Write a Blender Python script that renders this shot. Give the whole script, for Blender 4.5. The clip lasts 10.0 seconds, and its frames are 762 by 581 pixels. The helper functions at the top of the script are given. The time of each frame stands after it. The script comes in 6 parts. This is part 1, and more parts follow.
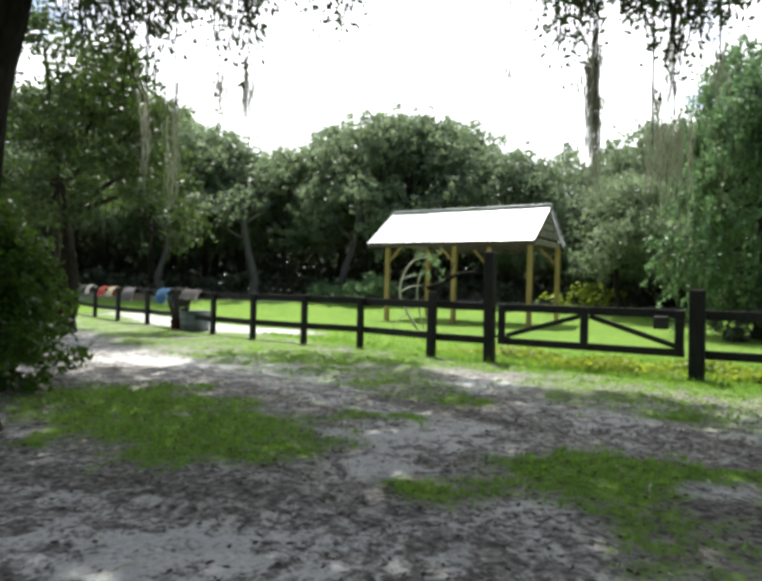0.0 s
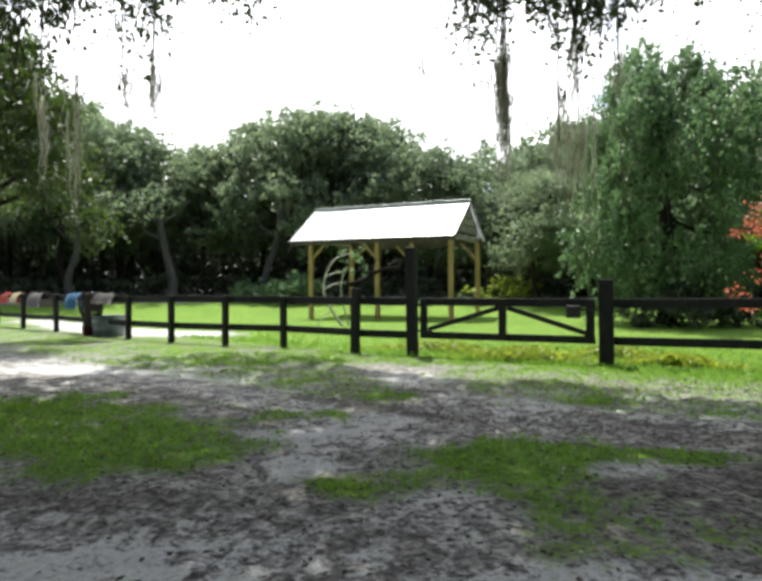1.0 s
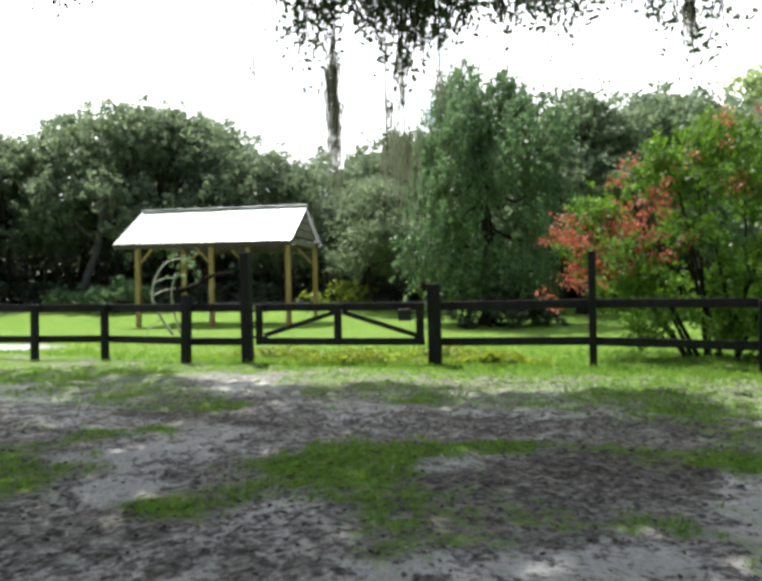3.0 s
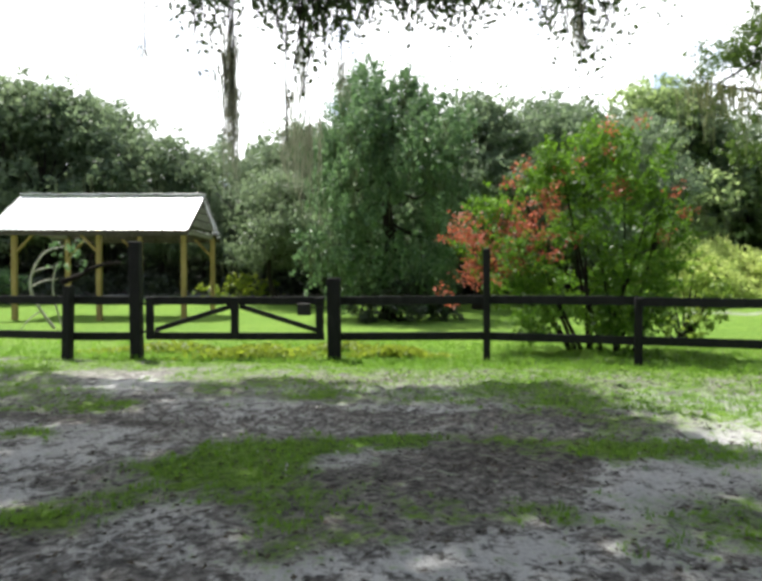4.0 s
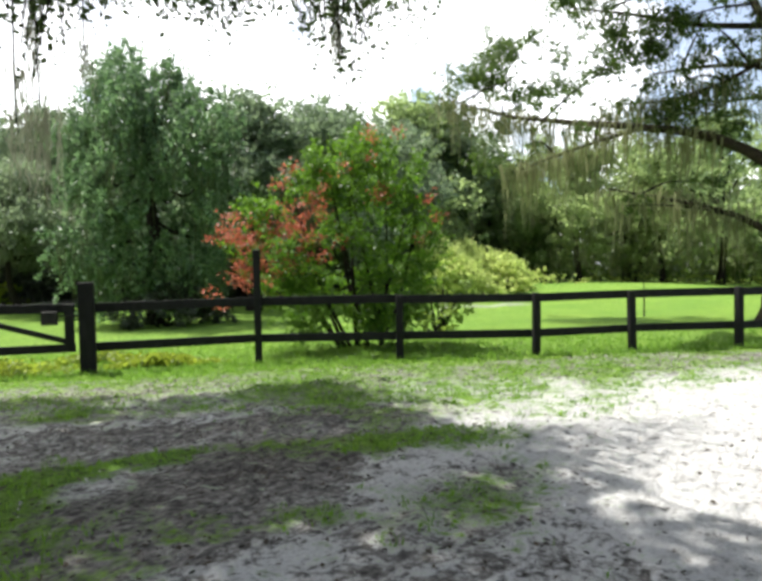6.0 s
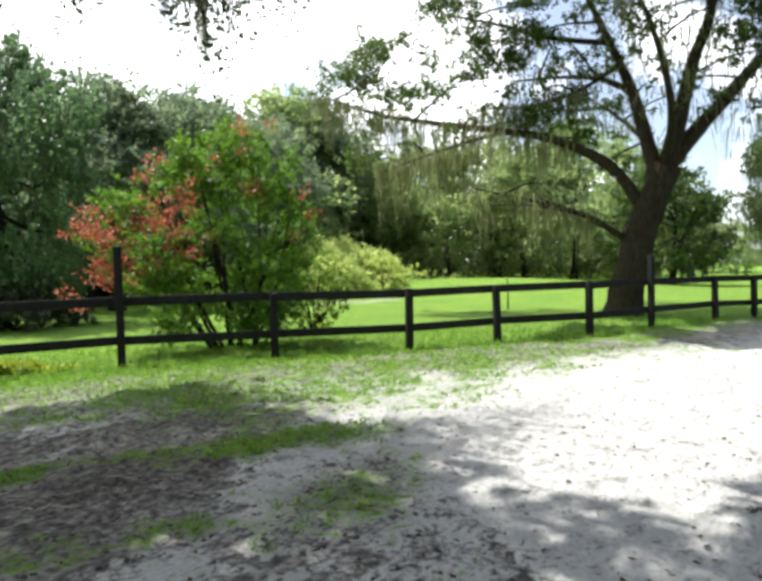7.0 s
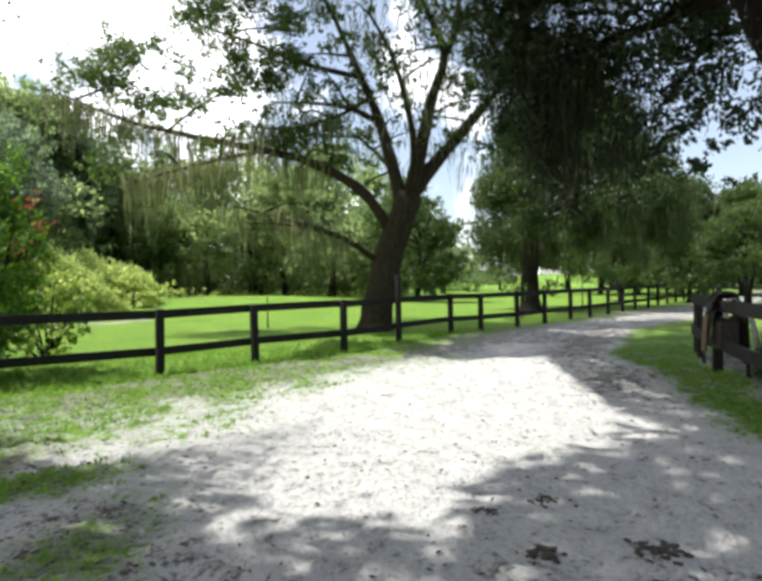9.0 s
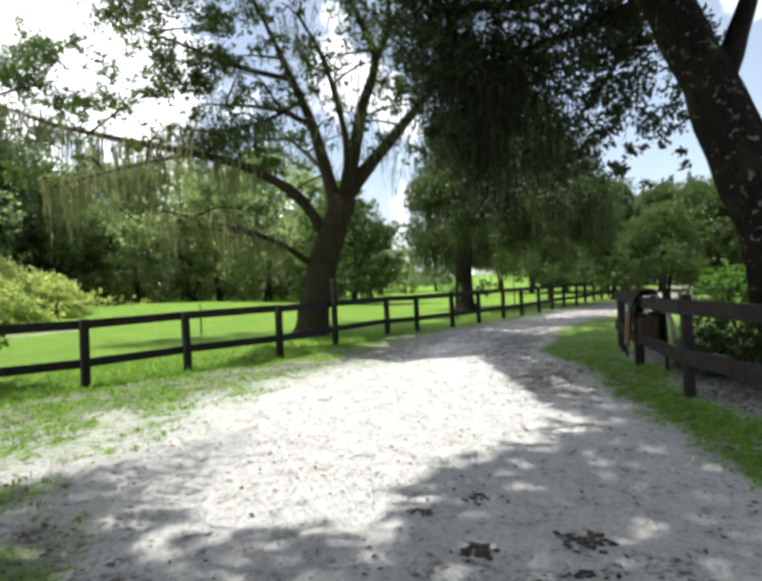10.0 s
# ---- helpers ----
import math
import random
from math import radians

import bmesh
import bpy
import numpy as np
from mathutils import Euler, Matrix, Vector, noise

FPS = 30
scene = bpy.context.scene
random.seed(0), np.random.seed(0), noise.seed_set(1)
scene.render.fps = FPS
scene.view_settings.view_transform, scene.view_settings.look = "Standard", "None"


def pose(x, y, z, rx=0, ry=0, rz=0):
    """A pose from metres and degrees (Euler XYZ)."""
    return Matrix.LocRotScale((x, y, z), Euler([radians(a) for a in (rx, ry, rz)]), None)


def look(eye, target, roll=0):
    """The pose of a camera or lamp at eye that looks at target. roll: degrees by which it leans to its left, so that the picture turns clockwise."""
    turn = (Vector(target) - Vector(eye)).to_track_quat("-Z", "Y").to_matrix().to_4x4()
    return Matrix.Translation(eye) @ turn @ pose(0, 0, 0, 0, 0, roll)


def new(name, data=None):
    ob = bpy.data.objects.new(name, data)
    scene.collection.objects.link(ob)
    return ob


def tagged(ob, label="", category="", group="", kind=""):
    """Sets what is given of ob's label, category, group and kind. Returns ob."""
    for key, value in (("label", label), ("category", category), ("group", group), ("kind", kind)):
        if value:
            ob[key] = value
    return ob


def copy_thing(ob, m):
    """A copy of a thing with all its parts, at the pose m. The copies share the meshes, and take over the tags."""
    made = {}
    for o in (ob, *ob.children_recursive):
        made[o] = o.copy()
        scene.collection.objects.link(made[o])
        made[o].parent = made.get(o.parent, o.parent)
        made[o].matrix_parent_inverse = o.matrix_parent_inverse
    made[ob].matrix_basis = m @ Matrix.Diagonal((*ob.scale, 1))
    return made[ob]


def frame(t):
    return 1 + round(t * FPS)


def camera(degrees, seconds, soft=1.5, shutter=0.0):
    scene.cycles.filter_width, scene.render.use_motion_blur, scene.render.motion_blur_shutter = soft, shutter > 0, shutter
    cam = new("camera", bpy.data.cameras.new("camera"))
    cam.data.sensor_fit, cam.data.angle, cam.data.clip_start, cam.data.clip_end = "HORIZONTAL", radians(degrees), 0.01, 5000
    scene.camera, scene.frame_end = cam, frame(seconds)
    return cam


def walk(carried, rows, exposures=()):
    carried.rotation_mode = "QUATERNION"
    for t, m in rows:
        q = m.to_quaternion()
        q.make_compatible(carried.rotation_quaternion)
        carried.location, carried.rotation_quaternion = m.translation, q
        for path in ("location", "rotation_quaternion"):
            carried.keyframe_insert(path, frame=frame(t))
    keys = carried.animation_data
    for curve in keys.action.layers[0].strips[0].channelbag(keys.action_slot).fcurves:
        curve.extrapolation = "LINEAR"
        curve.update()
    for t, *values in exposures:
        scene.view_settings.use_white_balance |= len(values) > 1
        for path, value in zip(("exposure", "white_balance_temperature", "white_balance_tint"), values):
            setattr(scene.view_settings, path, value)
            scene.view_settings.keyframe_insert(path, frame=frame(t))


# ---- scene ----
cam = camera(63.8, 10.0, soft=3.6)
PATH = [
    (0, (0.118, -0.317, 1.519), (0.077, 1.682, 1.51), 1.3),
    (0.5, (0.14, -0.311, 1.504), (0.245, 1.687, 1.494), 0.3),
    (1, (0.188, -0.293, 1.514), (0.389, 1.697, 1.498), -0.3),
    (1.5, (0.212, -0.291, 1.51), (0.541, 1.682, 1.511), -0.1),
    (2, (0.219, -0.282, 1.51), (0.663, 1.668, 1.502), -0.2),
    (3.5, (0.302, -0.263, 1.52), (1.151, 1.548, 1.51), -0.6),
    (4, (0.333, -0.229, 1.522), (1.329, 1.505, 1.496), -0.0),
    (4.5, (0.363, -0.246, 1.522), (1.528, 1.379, 1.499), -0.5),
    (5, (0.394, -0.24, 1.531), (1.685, 1.287, 1.513), -0.8),
    (6.5, (0.499, -0.233, 1.563), (2.165, 0.873, 1.514), -1.3),
    (7, (0.526, -0.229, 1.562), (2.293, 0.705, 1.508), -1.5),
    (7.5, (0.544, -0.273, 1.567), (2.391, 0.493, 1.536), -1.1),
    (8, (0.588, -0.287, 1.576), (2.501, 0.294, 1.533), -1.4),
    (8.5, (0.623, -0.285, 1.581), (2.585, 0.103, 1.548), -2.0),
    (9, (0.668, -0.294, 1.603), (2.658, -0.09, 1.586), -1.4),
    (9.5, (0.688, -0.327, 1.602), (2.686, -0.244, 1.566), -2.2),
    (10, (0.677, -0.339, 1.613), (2.677, -0.339, 1.598), -2.6),
]
walk(cam, [(t, look(eye, target, roll)) for t, eye, target, roll in PATH], [(0.0, 0.78), (4.0, 0.80), (6.5, 0.84), (8.0, 0.72), (10.0, 0.62)])

# ---------------------------------------------------------------- light
SUN_AZ, SUN_EL = -8.0, 64.0     # degrees clockwise from +y, above the horizon
SUN_DIR = Vector((math.sin(radians(SUN_AZ)) * math.cos(radians(SUN_EL)), math.cos(radians(SUN_AZ)) * math.cos(radians(SUN_EL)), math.sin(radians(SUN_EL))))
world = bpy.data.worlds.new("world")
scene.world = world
world.use_nodes = True
wn, wl = world.node_tree.nodes, world.node_tree.links
wn.clear()
w_out, w_bg, w_sky = wn.new("ShaderNodeOutputWorld"), wn.new("ShaderNodeBackground"), wn.new("ShaderNodeTexSky")
w_sky.sky_type, w_sky.sun_disc, w_sky.sun_elevation, w_sky.sun_rotation = "NISHITA", False, radians(SUN_EL), radians(SUN_AZ)
w_co, w_noise, w_ramp, w_mix = wn.new("ShaderNodeTexCoord"), wn.new("ShaderNodeTexNoise"), wn.new("ShaderNodeValToRGB"), wn.new("ShaderNodeMix")
w_mix.data_type = "RGBA"
w_ramp.color_ramp.elements[0].color = (0.14, 0.14, 0.14, 1.0)
w_noise.inputs["Scale"].default_value, w_noise.inputs["Detail"].default_value = 6.0, 6.0
w_ramp.color_ramp.elements[0].position, w_ramp.color_ramp.elements[1].position = 0.485, 0.58
w_sky.altitude, w_sky.dust_density = 0.0, 0.8
w_mix.inputs[7].default_value = (13.6, 13.8, 14.2, 1.0)
wl.new(w_co.outputs["Generated"], w_noise.inputs["Vector"])
w_sep, w_add = wn.new("ShaderNodeSeparateXYZ"), wn.new("ShaderNodeMath")
w_add.operation, w_add.inputs[1].default_value = "MULTIPLY_ADD", 0.20
wl.new(w_co.outputs["Generated"], w_sep.inputs[0])
wl.new(w_sep.outputs["Y"], w_add.inputs[0])
wl.new(w_noise.outputs["Fac"], w_add.inputs[2])
wl.new(w_add.outputs[0], w_ramp.inputs["Fac"])
wl.new(w_ramp.outputs["Color"], w_mix.inputs[0])
wl.new(w_sky.outputs["Color"], w_mix.inputs[6])
wl.new(w_mix.outputs[2], w_bg.inputs["Color"])
w_bg.inputs["Strength"].default_value = 0.108
wl.new(w_bg.outputs["Background"], w_out.inputs["Surface"])
sun_data = bpy.data.lights.new("sun", "SUN")
sun_data.energy, sun_data.angle, sun_data.color = 5.0, radians(0.8), (1.0, 0.97, 0.90)
sun = new("sun", sun_data)
sun.matrix_world = look(SUN_DIR * 80, (0, 0, 0))


# ---------------------------------------------------------------- materials
def nodes_of(name):
    mat = bpy.data.materials.new(name)
    mat.use_nodes = True
    n, l = mat.node_tree.nodes, mat.node_tree.links
    n.clear()
    return mat, n, l, n.new("ShaderNodeOutputMaterial")


def noise_node(n, l, scale, detail=4.0, rough=0.6, vec=None, warp=0.0):
    t = n.new("ShaderNodeTexNoise")
    t.inputs["Scale"].default_value, t.inputs["Detail"].default_value, t.inputs["Roughness"].default_value = scale, detail, rough
    t.inputs["Distortion"].default_value = warp
    if vec is not None:
        l.new(vec, t.inputs["Vector"])
    return t.outputs["Fac"]


def ramp_node(n, l, fac, *stops):
    r = n.new("ShaderNodeValToRGB")
    e = r.color_ramp.elements
    while len(e) < len(stops):
        e.new(0.5)
    for k, (p, c) in zip(e, stops):
        k.position, k.color = p, (*c, 1) if len(c) == 3 else c
    l.new(fac, r.inputs["Fac"])
    return r.outputs["Color"]


def mix_node(n, l, fac, a, b, blend="MIX"):
    m = n.new("ShaderNodeMix")
    m.data_type, m.blend_type = "RGBA", blend
    for sock, v in ((m.inputs[0], fac), (m.inputs[6], a), (m.inputs[7], b)):
        if isinstance(v, (int, float)):
            sock.default_value = v
        elif isinstance(v, tuple):
            sock.default_value = (*v, 1)
        else:
            l.new(v, sock)
    return m.outputs[2]


def bump_node(n, l, height, strength, dist=0.02):
    b = n.new("ShaderNodeBump")
    b.inputs["Strength"].default_value, b.inputs["Distance"].default_value = strength, dist
    l.new(height, b.inputs["Height"])
    return b.outputs["Normal"]


def leaf_material(name, dark, light, trans, trans_amount=0.45, rough=0.5):
    mat, n, l, out = nodes_of(name)
    geo, ob = n.new("ShaderNodeNewGeometry"), n.new("ShaderNodeObjectInfo")
    col = ramp_node(n, l, geo.outputs["Random Per Island"], (0.0, dark), (0.6, tuple((a + b) / 2 for a, b in zip(dark, light))), (1.0, light))
    co = n.new("ShaderNodeTexCoord")
    big = noise_node(n, l, 0.45, 2.0, vec=co.outputs["Object"])
    col = mix_node(n, l, 0.55, col, ramp_node(n, l, big, (0.3, (0.55, 0.6, 0.55)), (0.7, (1.25, 1.2, 1.0))), "MULTIPLY")
    col = mix_node(n, l, 0.5, col, ramp_node(n, l, ob.outputs["Random"], (0.0, (0.75, 0.85, 0.85)), (1.0, (1.2, 1.1, 0.9))), "MULTIPLY")
    p = n.new("ShaderNodeBsdfPrincipled")
    l.new(col, p.inputs["Base Color"])
    p.inputs["Roughness"].default_value = rough
    t = n.new("ShaderNodeBsdfTranslucent")
    l.new(mix_node(n, l, 0.6, col, trans), t.inputs["Color"])
    m = n.new("ShaderNodeMixShader")
    m.inputs[0].default_value = trans_amount
    l.new(p.outputs[0], m.inputs[1]), l.new(t.outputs[0], m.inputs[2]), l.new(m.outputs[0], out.inputs[0])
    return mat


def plain_material(name, stops, scale=8.0, rough=0.7, metal=0.0, bump=0.3, stretch=(1, 1, 1), second=1.2, spec=0.5):
    mat, n, l, out = nodes_of(name)
    co, mp, ob = n.new("ShaderNodeTexCoord"), n.new("ShaderNodeMapping"), n.new("ShaderNodeObjectInfo")
    mp.inputs["Scale"].default_value = stretch
    l.new(co.outputs["Object"], mp.inputs["Vector"])
    f = noise_node(n, l, scale, 6.0, 0.65, mp.outputs["Vector"], 0.3)
    col = ramp_node(n, l, f, *stops)
    g = noise_node(n, l, second, 3.0, vec=co.outputs["Object"])
    col = mix_node(n, l, 0.7, col, ramp_node(n, l, g, (0.3, (0.7, 0.7, 0.7)), (0.7, (1.15, 1.15, 1.15))), "MULTIPLY")
    col = mix_node(n, l, 0.6, col, ramp_node(n, l, ob.outputs["Random"], (0.0, (0.8, 0.8, 0.8)), (1.0, (1.15, 1.15, 1.15))), "MULTIPLY")
    p = n.new("ShaderNodeBsdfPrincipled")
    l.new(col, p.inputs["Base Color"])
    p.inputs["Roughness"].default_value, p.inputs["Metallic"].default_value = rough, metal
    p.inputs["Specular IOR Level"].default_value = spec
    l.new(bump_node(n, l, f, bump), p.inputs["Normal"])
    l.new(p.outputs[0], out.inputs[0])
    return mat


def ground_material():
    mat, n, l, out = nodes_of("ground_soil_sand_and_grass")
    co, at = n.new("ShaderNodeTexCoord"), n.new("ShaderNodeVertexColor")
    at.layer_name = "cover"
    sep = n.new("ShaderNodeSeparateColor")
    l.new(at.outputs["Color"], sep.inputs[0])
    v = co.outputs["Object"]
    fine, mid, big, grit = noise_node(n, l, 22, 5, 0.7, v), noise_node(n, l, 4.5, 5, 0.65, v, 0.6), noise_node(n, l, 0.35, 4, 0.6, v), noise_node(n, l, 70, 3, 0.7, v)
    soil = ramp_node(n, l, fine, (0.3, (0.115, 0.111, 0.106)), (0.55, (0.31, 0.301, 0.292)), (0.75, (0.50, 0.49, 0.478)))
    soil = mix_node(n, l, 0.85, soil, ramp_node(n, l, mid, (0.3, (0.45, 0.43, 0.42)), (0.7, (1.6, 1.56, 1.54))), "MULTIPLY")
    soil = mix_node(n, l, 0.85, soil, ramp_node(n, l, noise_node(n, l, 11, 4, 0.6, v, 0.6), (0.36, (0.42, 0.42, 0.42)), (0.62, (1.6, 1.6, 1.58))), "MULTIPLY")
    soil = mix_node(n, l, sep.outputs["Blue"], soil, mix_node(n, l, 1.0, soil, (0.52, 0.50, 0.485), "MULTIPLY"))
    sand = ramp_node(n, l, fine, (0.3, (0.46, 0.45, 0.442)), (0.52, (0.70, 0.695, 0.69)), (0.72, (0.80, 0.795, 0.79)))
    sand = mix_node(n, l, 0.55, sand, ramp_node(n, l, mid, (0.3, (0.60, 0.585, 0.57)), (0.58, (1.06, 1.06, 1.06))), "MULTIPLY")
    sand = mix_node(n, l, 0.28, sand, ramp_node(n, l, grit, (0.32, (0.4, 0.37, 0.35)), (0.45, (1, 1, 1))), "MULTIPLY")
    lawn = ramp_node(n, l, fine, (0.25, (0.075, 0.135, 0.020)), (0.55, (0.168, 0.30, 0.050)), (0.8, (0.265, 0.42, 0.10)))
    clods = noise_node(n, l, 10, 4, 0.6, v, 0.4)
    lawn = mix_node(n, l, 0.8, lawn, ramp_node(n, l, clods, (0.36, (0.42, 0.46, 0.4)), (0.60, (1.25, 1.22, 1.2))), "MULTIPLY")
    lawn = mix_node(n, l, 0.6, lawn, ramp_node(n, l, big, (0.3, (0.75, 0.85, 0.7)), (0.7, (1.3, 1.15, 1.0))), "MULTIPLY")

    def edge(mask, sharp, breakup):
        a = n.new("ShaderNodeMath")
        a.operation = "ADD"
        l.new(mask, a.inputs[0])
        b = n.new("ShaderNodeMath")
        b.operation, b.inputs[1].default_value = "MULTIPLY_ADD", breakup
        b.inputs[2].default_value = -breakup / 2
        l.new(mid, b.inputs[0])
        l.new(b.outputs[0], a.inputs[1])
        c = n.new("ShaderNodeMath")
        c.operation, c.inputs[1].default_value = "ADD", 0.0
        l.new(a.outputs[0], c.inputs[0])
        d = n.new("ShaderNodeMath")
        d.operation, d.inputs[1].default_value = "MULTIPLY_ADD", breakup * 0.7
        d.inputs[2].default_value = -breakup * 0.35
        l.new(fine, d.inputs[0])
        l.new(d.outputs[0], c.inputs[1])
        return ramp_node(n, l, c.outputs[0], (0.5 - sharp, (0, 0, 0)), (0.5 + sharp, (1, 1, 1)))

    col = mix_node(n, l, edge(sep.outputs["Green"], 0.20, 2.7), soil, sand)
    col = mix_node(n, l, edge(sep.outputs["Red"], 0.24, 2.2), col, lawn)
    p = n.new("ShaderNodeBsdfPrincipled")
    l.new(col, p.inputs["Base Color"])
    p.inputs["Roughness"].default_value, p.inputs["Specular IOR Level"].default_value = 0.95, 0.15
    h = n.new("ShaderNodeMath")
    h.operation = "ADD"
    l.new(fine, h.inputs[0]), l.new(mid, h.inputs[1])
    l.new(bump_node(n, l, h.outputs[0], 1.0, 0.07), p.inputs["Normal"])
    l.new(p.outputs[0], out.inputs[0])
    return mat


def bark_material(name, dark, light, lichen=0.0):
    mat, n, l, out = nodes_of(name)
    co, mp = n.new("ShaderNodeTexCoord"), n.new("ShaderNodeMapping")
    mp.inputs["Scale"].default_value = (1, 1, 0.25)
    l.new(co.outputs["Object"], mp.inputs["Vector"])
    f = noise_node(n, l, 14, 6, 0.7, mp.outputs["Vector"], 0.8)
    g = noise_node(n, l, 1.6, 4, 0.6, co.outputs["Object"])
    col = ramp_node(n, l, f, (0.3, dark), (0.7, light))
    col = mix_node(n, l, ramp_node(n, l, g, (0.55, (0, 0, 0)), (0.72, (0.7, 0.7, 0.7))), col, (0.05, 0.052, 0.034))
    if lichen:
        spots = ramp_node(n, l, noise_node(n, l, 9, 3, 0.6, co.outputs["Object"], 0.5), (0.61, (0, 0, 0)), (0.66, (lichen, lichen, lichen)))
        col = mix_node(n, l, spots, col, (0.30, 0.30, 0.27))
    p = n.new("ShaderNodeBsdfPrincipled")
    l.new(col, p.inputs["Base Color"])
    p.inputs["Roughness"].default_value, p.inputs["Specular IOR Level"].default_value = 0.95, 0.12
    l.new(bump_node(n, l, f, 1.0, 0.08), p.inputs["Normal"])
    l.new(p.outputs[0], out.inputs[0])
    return mat


M_GROUND = ground_material()
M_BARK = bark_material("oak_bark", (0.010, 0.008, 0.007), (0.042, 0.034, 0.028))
# paler bark copy for the lane oak, sunlight put into the colour
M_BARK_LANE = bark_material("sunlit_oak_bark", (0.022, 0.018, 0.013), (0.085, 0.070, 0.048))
M_BARK_LICHEN = bark_material("lichen_spotted_bark", (0.008, 0.0065, 0.006), (0.034, 0.027, 0.022), 0.7)
M_BARK_PALE = plain_material("bleached_wood", ((0.3, (0.3, 0.28, 0.25)), (0.7, (0.6, 0.57, 0.52))), 14, 0.9)
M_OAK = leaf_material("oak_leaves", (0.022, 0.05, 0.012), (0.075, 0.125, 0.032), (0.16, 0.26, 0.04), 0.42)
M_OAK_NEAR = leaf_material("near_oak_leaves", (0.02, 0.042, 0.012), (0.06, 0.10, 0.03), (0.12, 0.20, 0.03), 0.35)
# oak leaves once more, with the crown's own shade put into the colour
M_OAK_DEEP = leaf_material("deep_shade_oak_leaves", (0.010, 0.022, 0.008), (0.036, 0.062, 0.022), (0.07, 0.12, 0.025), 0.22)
# leaves coloured as the deep shade between and below the trees
M_BANK = leaf_material("shade_toned_leaves", (0.024, 0.034, 0.024), (0.072, 0.092, 0.062), (0.10, 0.14, 0.07), 0.3)
# greyed and lifted leaf colour, haze of the distance mixed in
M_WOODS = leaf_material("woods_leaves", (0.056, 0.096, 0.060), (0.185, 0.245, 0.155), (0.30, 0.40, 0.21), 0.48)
# woods leaves lightened on the east side, sunlight put into the colour
M_EAST = leaf_material("sun_toned_woods_leaves", (0.095, 0.15, 0.06), (0.29, 0.37, 0.16), (0.50, 0.64, 0.25), 0.58)
M_WILLOW = leaf_material("drooping_tree_leaves", (0.022, 0.062, 0.034), (0.19, 0.31, 0.15), (0.26, 0.44, 0.18), 0.38, 0.5)
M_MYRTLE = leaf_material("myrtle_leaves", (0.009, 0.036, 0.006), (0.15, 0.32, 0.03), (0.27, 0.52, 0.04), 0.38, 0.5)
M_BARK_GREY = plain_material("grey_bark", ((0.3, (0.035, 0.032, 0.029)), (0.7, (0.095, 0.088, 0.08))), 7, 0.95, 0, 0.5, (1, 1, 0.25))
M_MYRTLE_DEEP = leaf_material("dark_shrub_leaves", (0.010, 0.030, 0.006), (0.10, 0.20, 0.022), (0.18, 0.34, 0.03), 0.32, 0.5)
M_SHRUB = leaf_material("shrub_leaves", (0.07, 0.14, 0.02), (0.22, 0.33, 0.06), (0.42, 0.58, 0.10), 0.5)
M_FLOWER = leaf_material("coral_blossom", (0.32, 0.055, 0.035), (0.57, 0.17, 0.105), (0.64, 0.20, 0.12), 0.4)
# one moss in four tones, with sun or shade put into the colour
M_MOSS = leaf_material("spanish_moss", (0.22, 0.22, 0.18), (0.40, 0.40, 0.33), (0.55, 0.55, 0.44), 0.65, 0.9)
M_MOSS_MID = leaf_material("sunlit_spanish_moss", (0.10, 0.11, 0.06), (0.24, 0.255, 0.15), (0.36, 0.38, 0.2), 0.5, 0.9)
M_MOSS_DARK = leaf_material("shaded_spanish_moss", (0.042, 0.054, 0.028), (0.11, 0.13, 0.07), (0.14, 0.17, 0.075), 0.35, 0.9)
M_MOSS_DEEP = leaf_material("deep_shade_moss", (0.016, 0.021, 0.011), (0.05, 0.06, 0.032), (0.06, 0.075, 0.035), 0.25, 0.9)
M_GRASS = leaf_material("grass_blades", (0.05, 0.145, 0.012), (0.20, 0.39, 0.040), (0.34, 0.60, 0.065), 0.45)
M_CLOVER = leaf_material("low_weed_leaves", (0.06, 0.15, 0.015), (0.22, 0.42, 0.05), (0.37, 0.64, 0.07), 0.4)
# weeds paled so that the colour itself holds the sunlight
M_BRIGHT = leaf_material("sunlit_weed_leaves", (0.24, 0.33, 0.07), (0.50, 0.60, 0.18), (0.80, 0.90, 0.32), 0.62)
M_DUNG = plain_material("dry_dung", ((0.3, (0.03, 0.025, 0.021)), (0.7, (0.085, 0.07, 0.058))), 30, 0.95)
M_WEED = leaf_material("yellow_green_weeds", (0.10, 0.16, 0.015), (0.25, 0.33, 0.04), (0.45, 0.55, 0.06), 0.45)
M_LITTER = leaf_material("dead_leaves", (0.012, 0.010, 0.008), (0.11, 0.08, 0.055), (0.1, 0.06, 0.03), 0.1, 0.8)
M_FLECK = plain_material("pale_pebble", ((0.3, (0.4, 0.38, 0.35)), (0.7, (0.7, 0.68, 0.63))), 10, 0.8)
M_FENCE = plain_material("black_fence_paint", ((0.3, (0.006, 0.006, 0.007)), (0.7, (0.020, 0.019, 0.021))), 9, 0.7, 0, 0.35, (1, 1, 0.3), spec=0.25)
M_FENCE_GREY = plain_material("weathered_fence_board", ((0.3, (0.016, 0.014, 0.014)), (0.7, (0.052, 0.045, 0.045))), 9, 0.8, 0, 0.35, spec=0.2)
M_POST = plain_material("treated_pine_post", ((0.3, (0.26, 0.17, 0.055)), (0.7, (0.46, 0.33, 0.13))), 10, 0.75, 0, 0.25, (1, 1, 0.15))
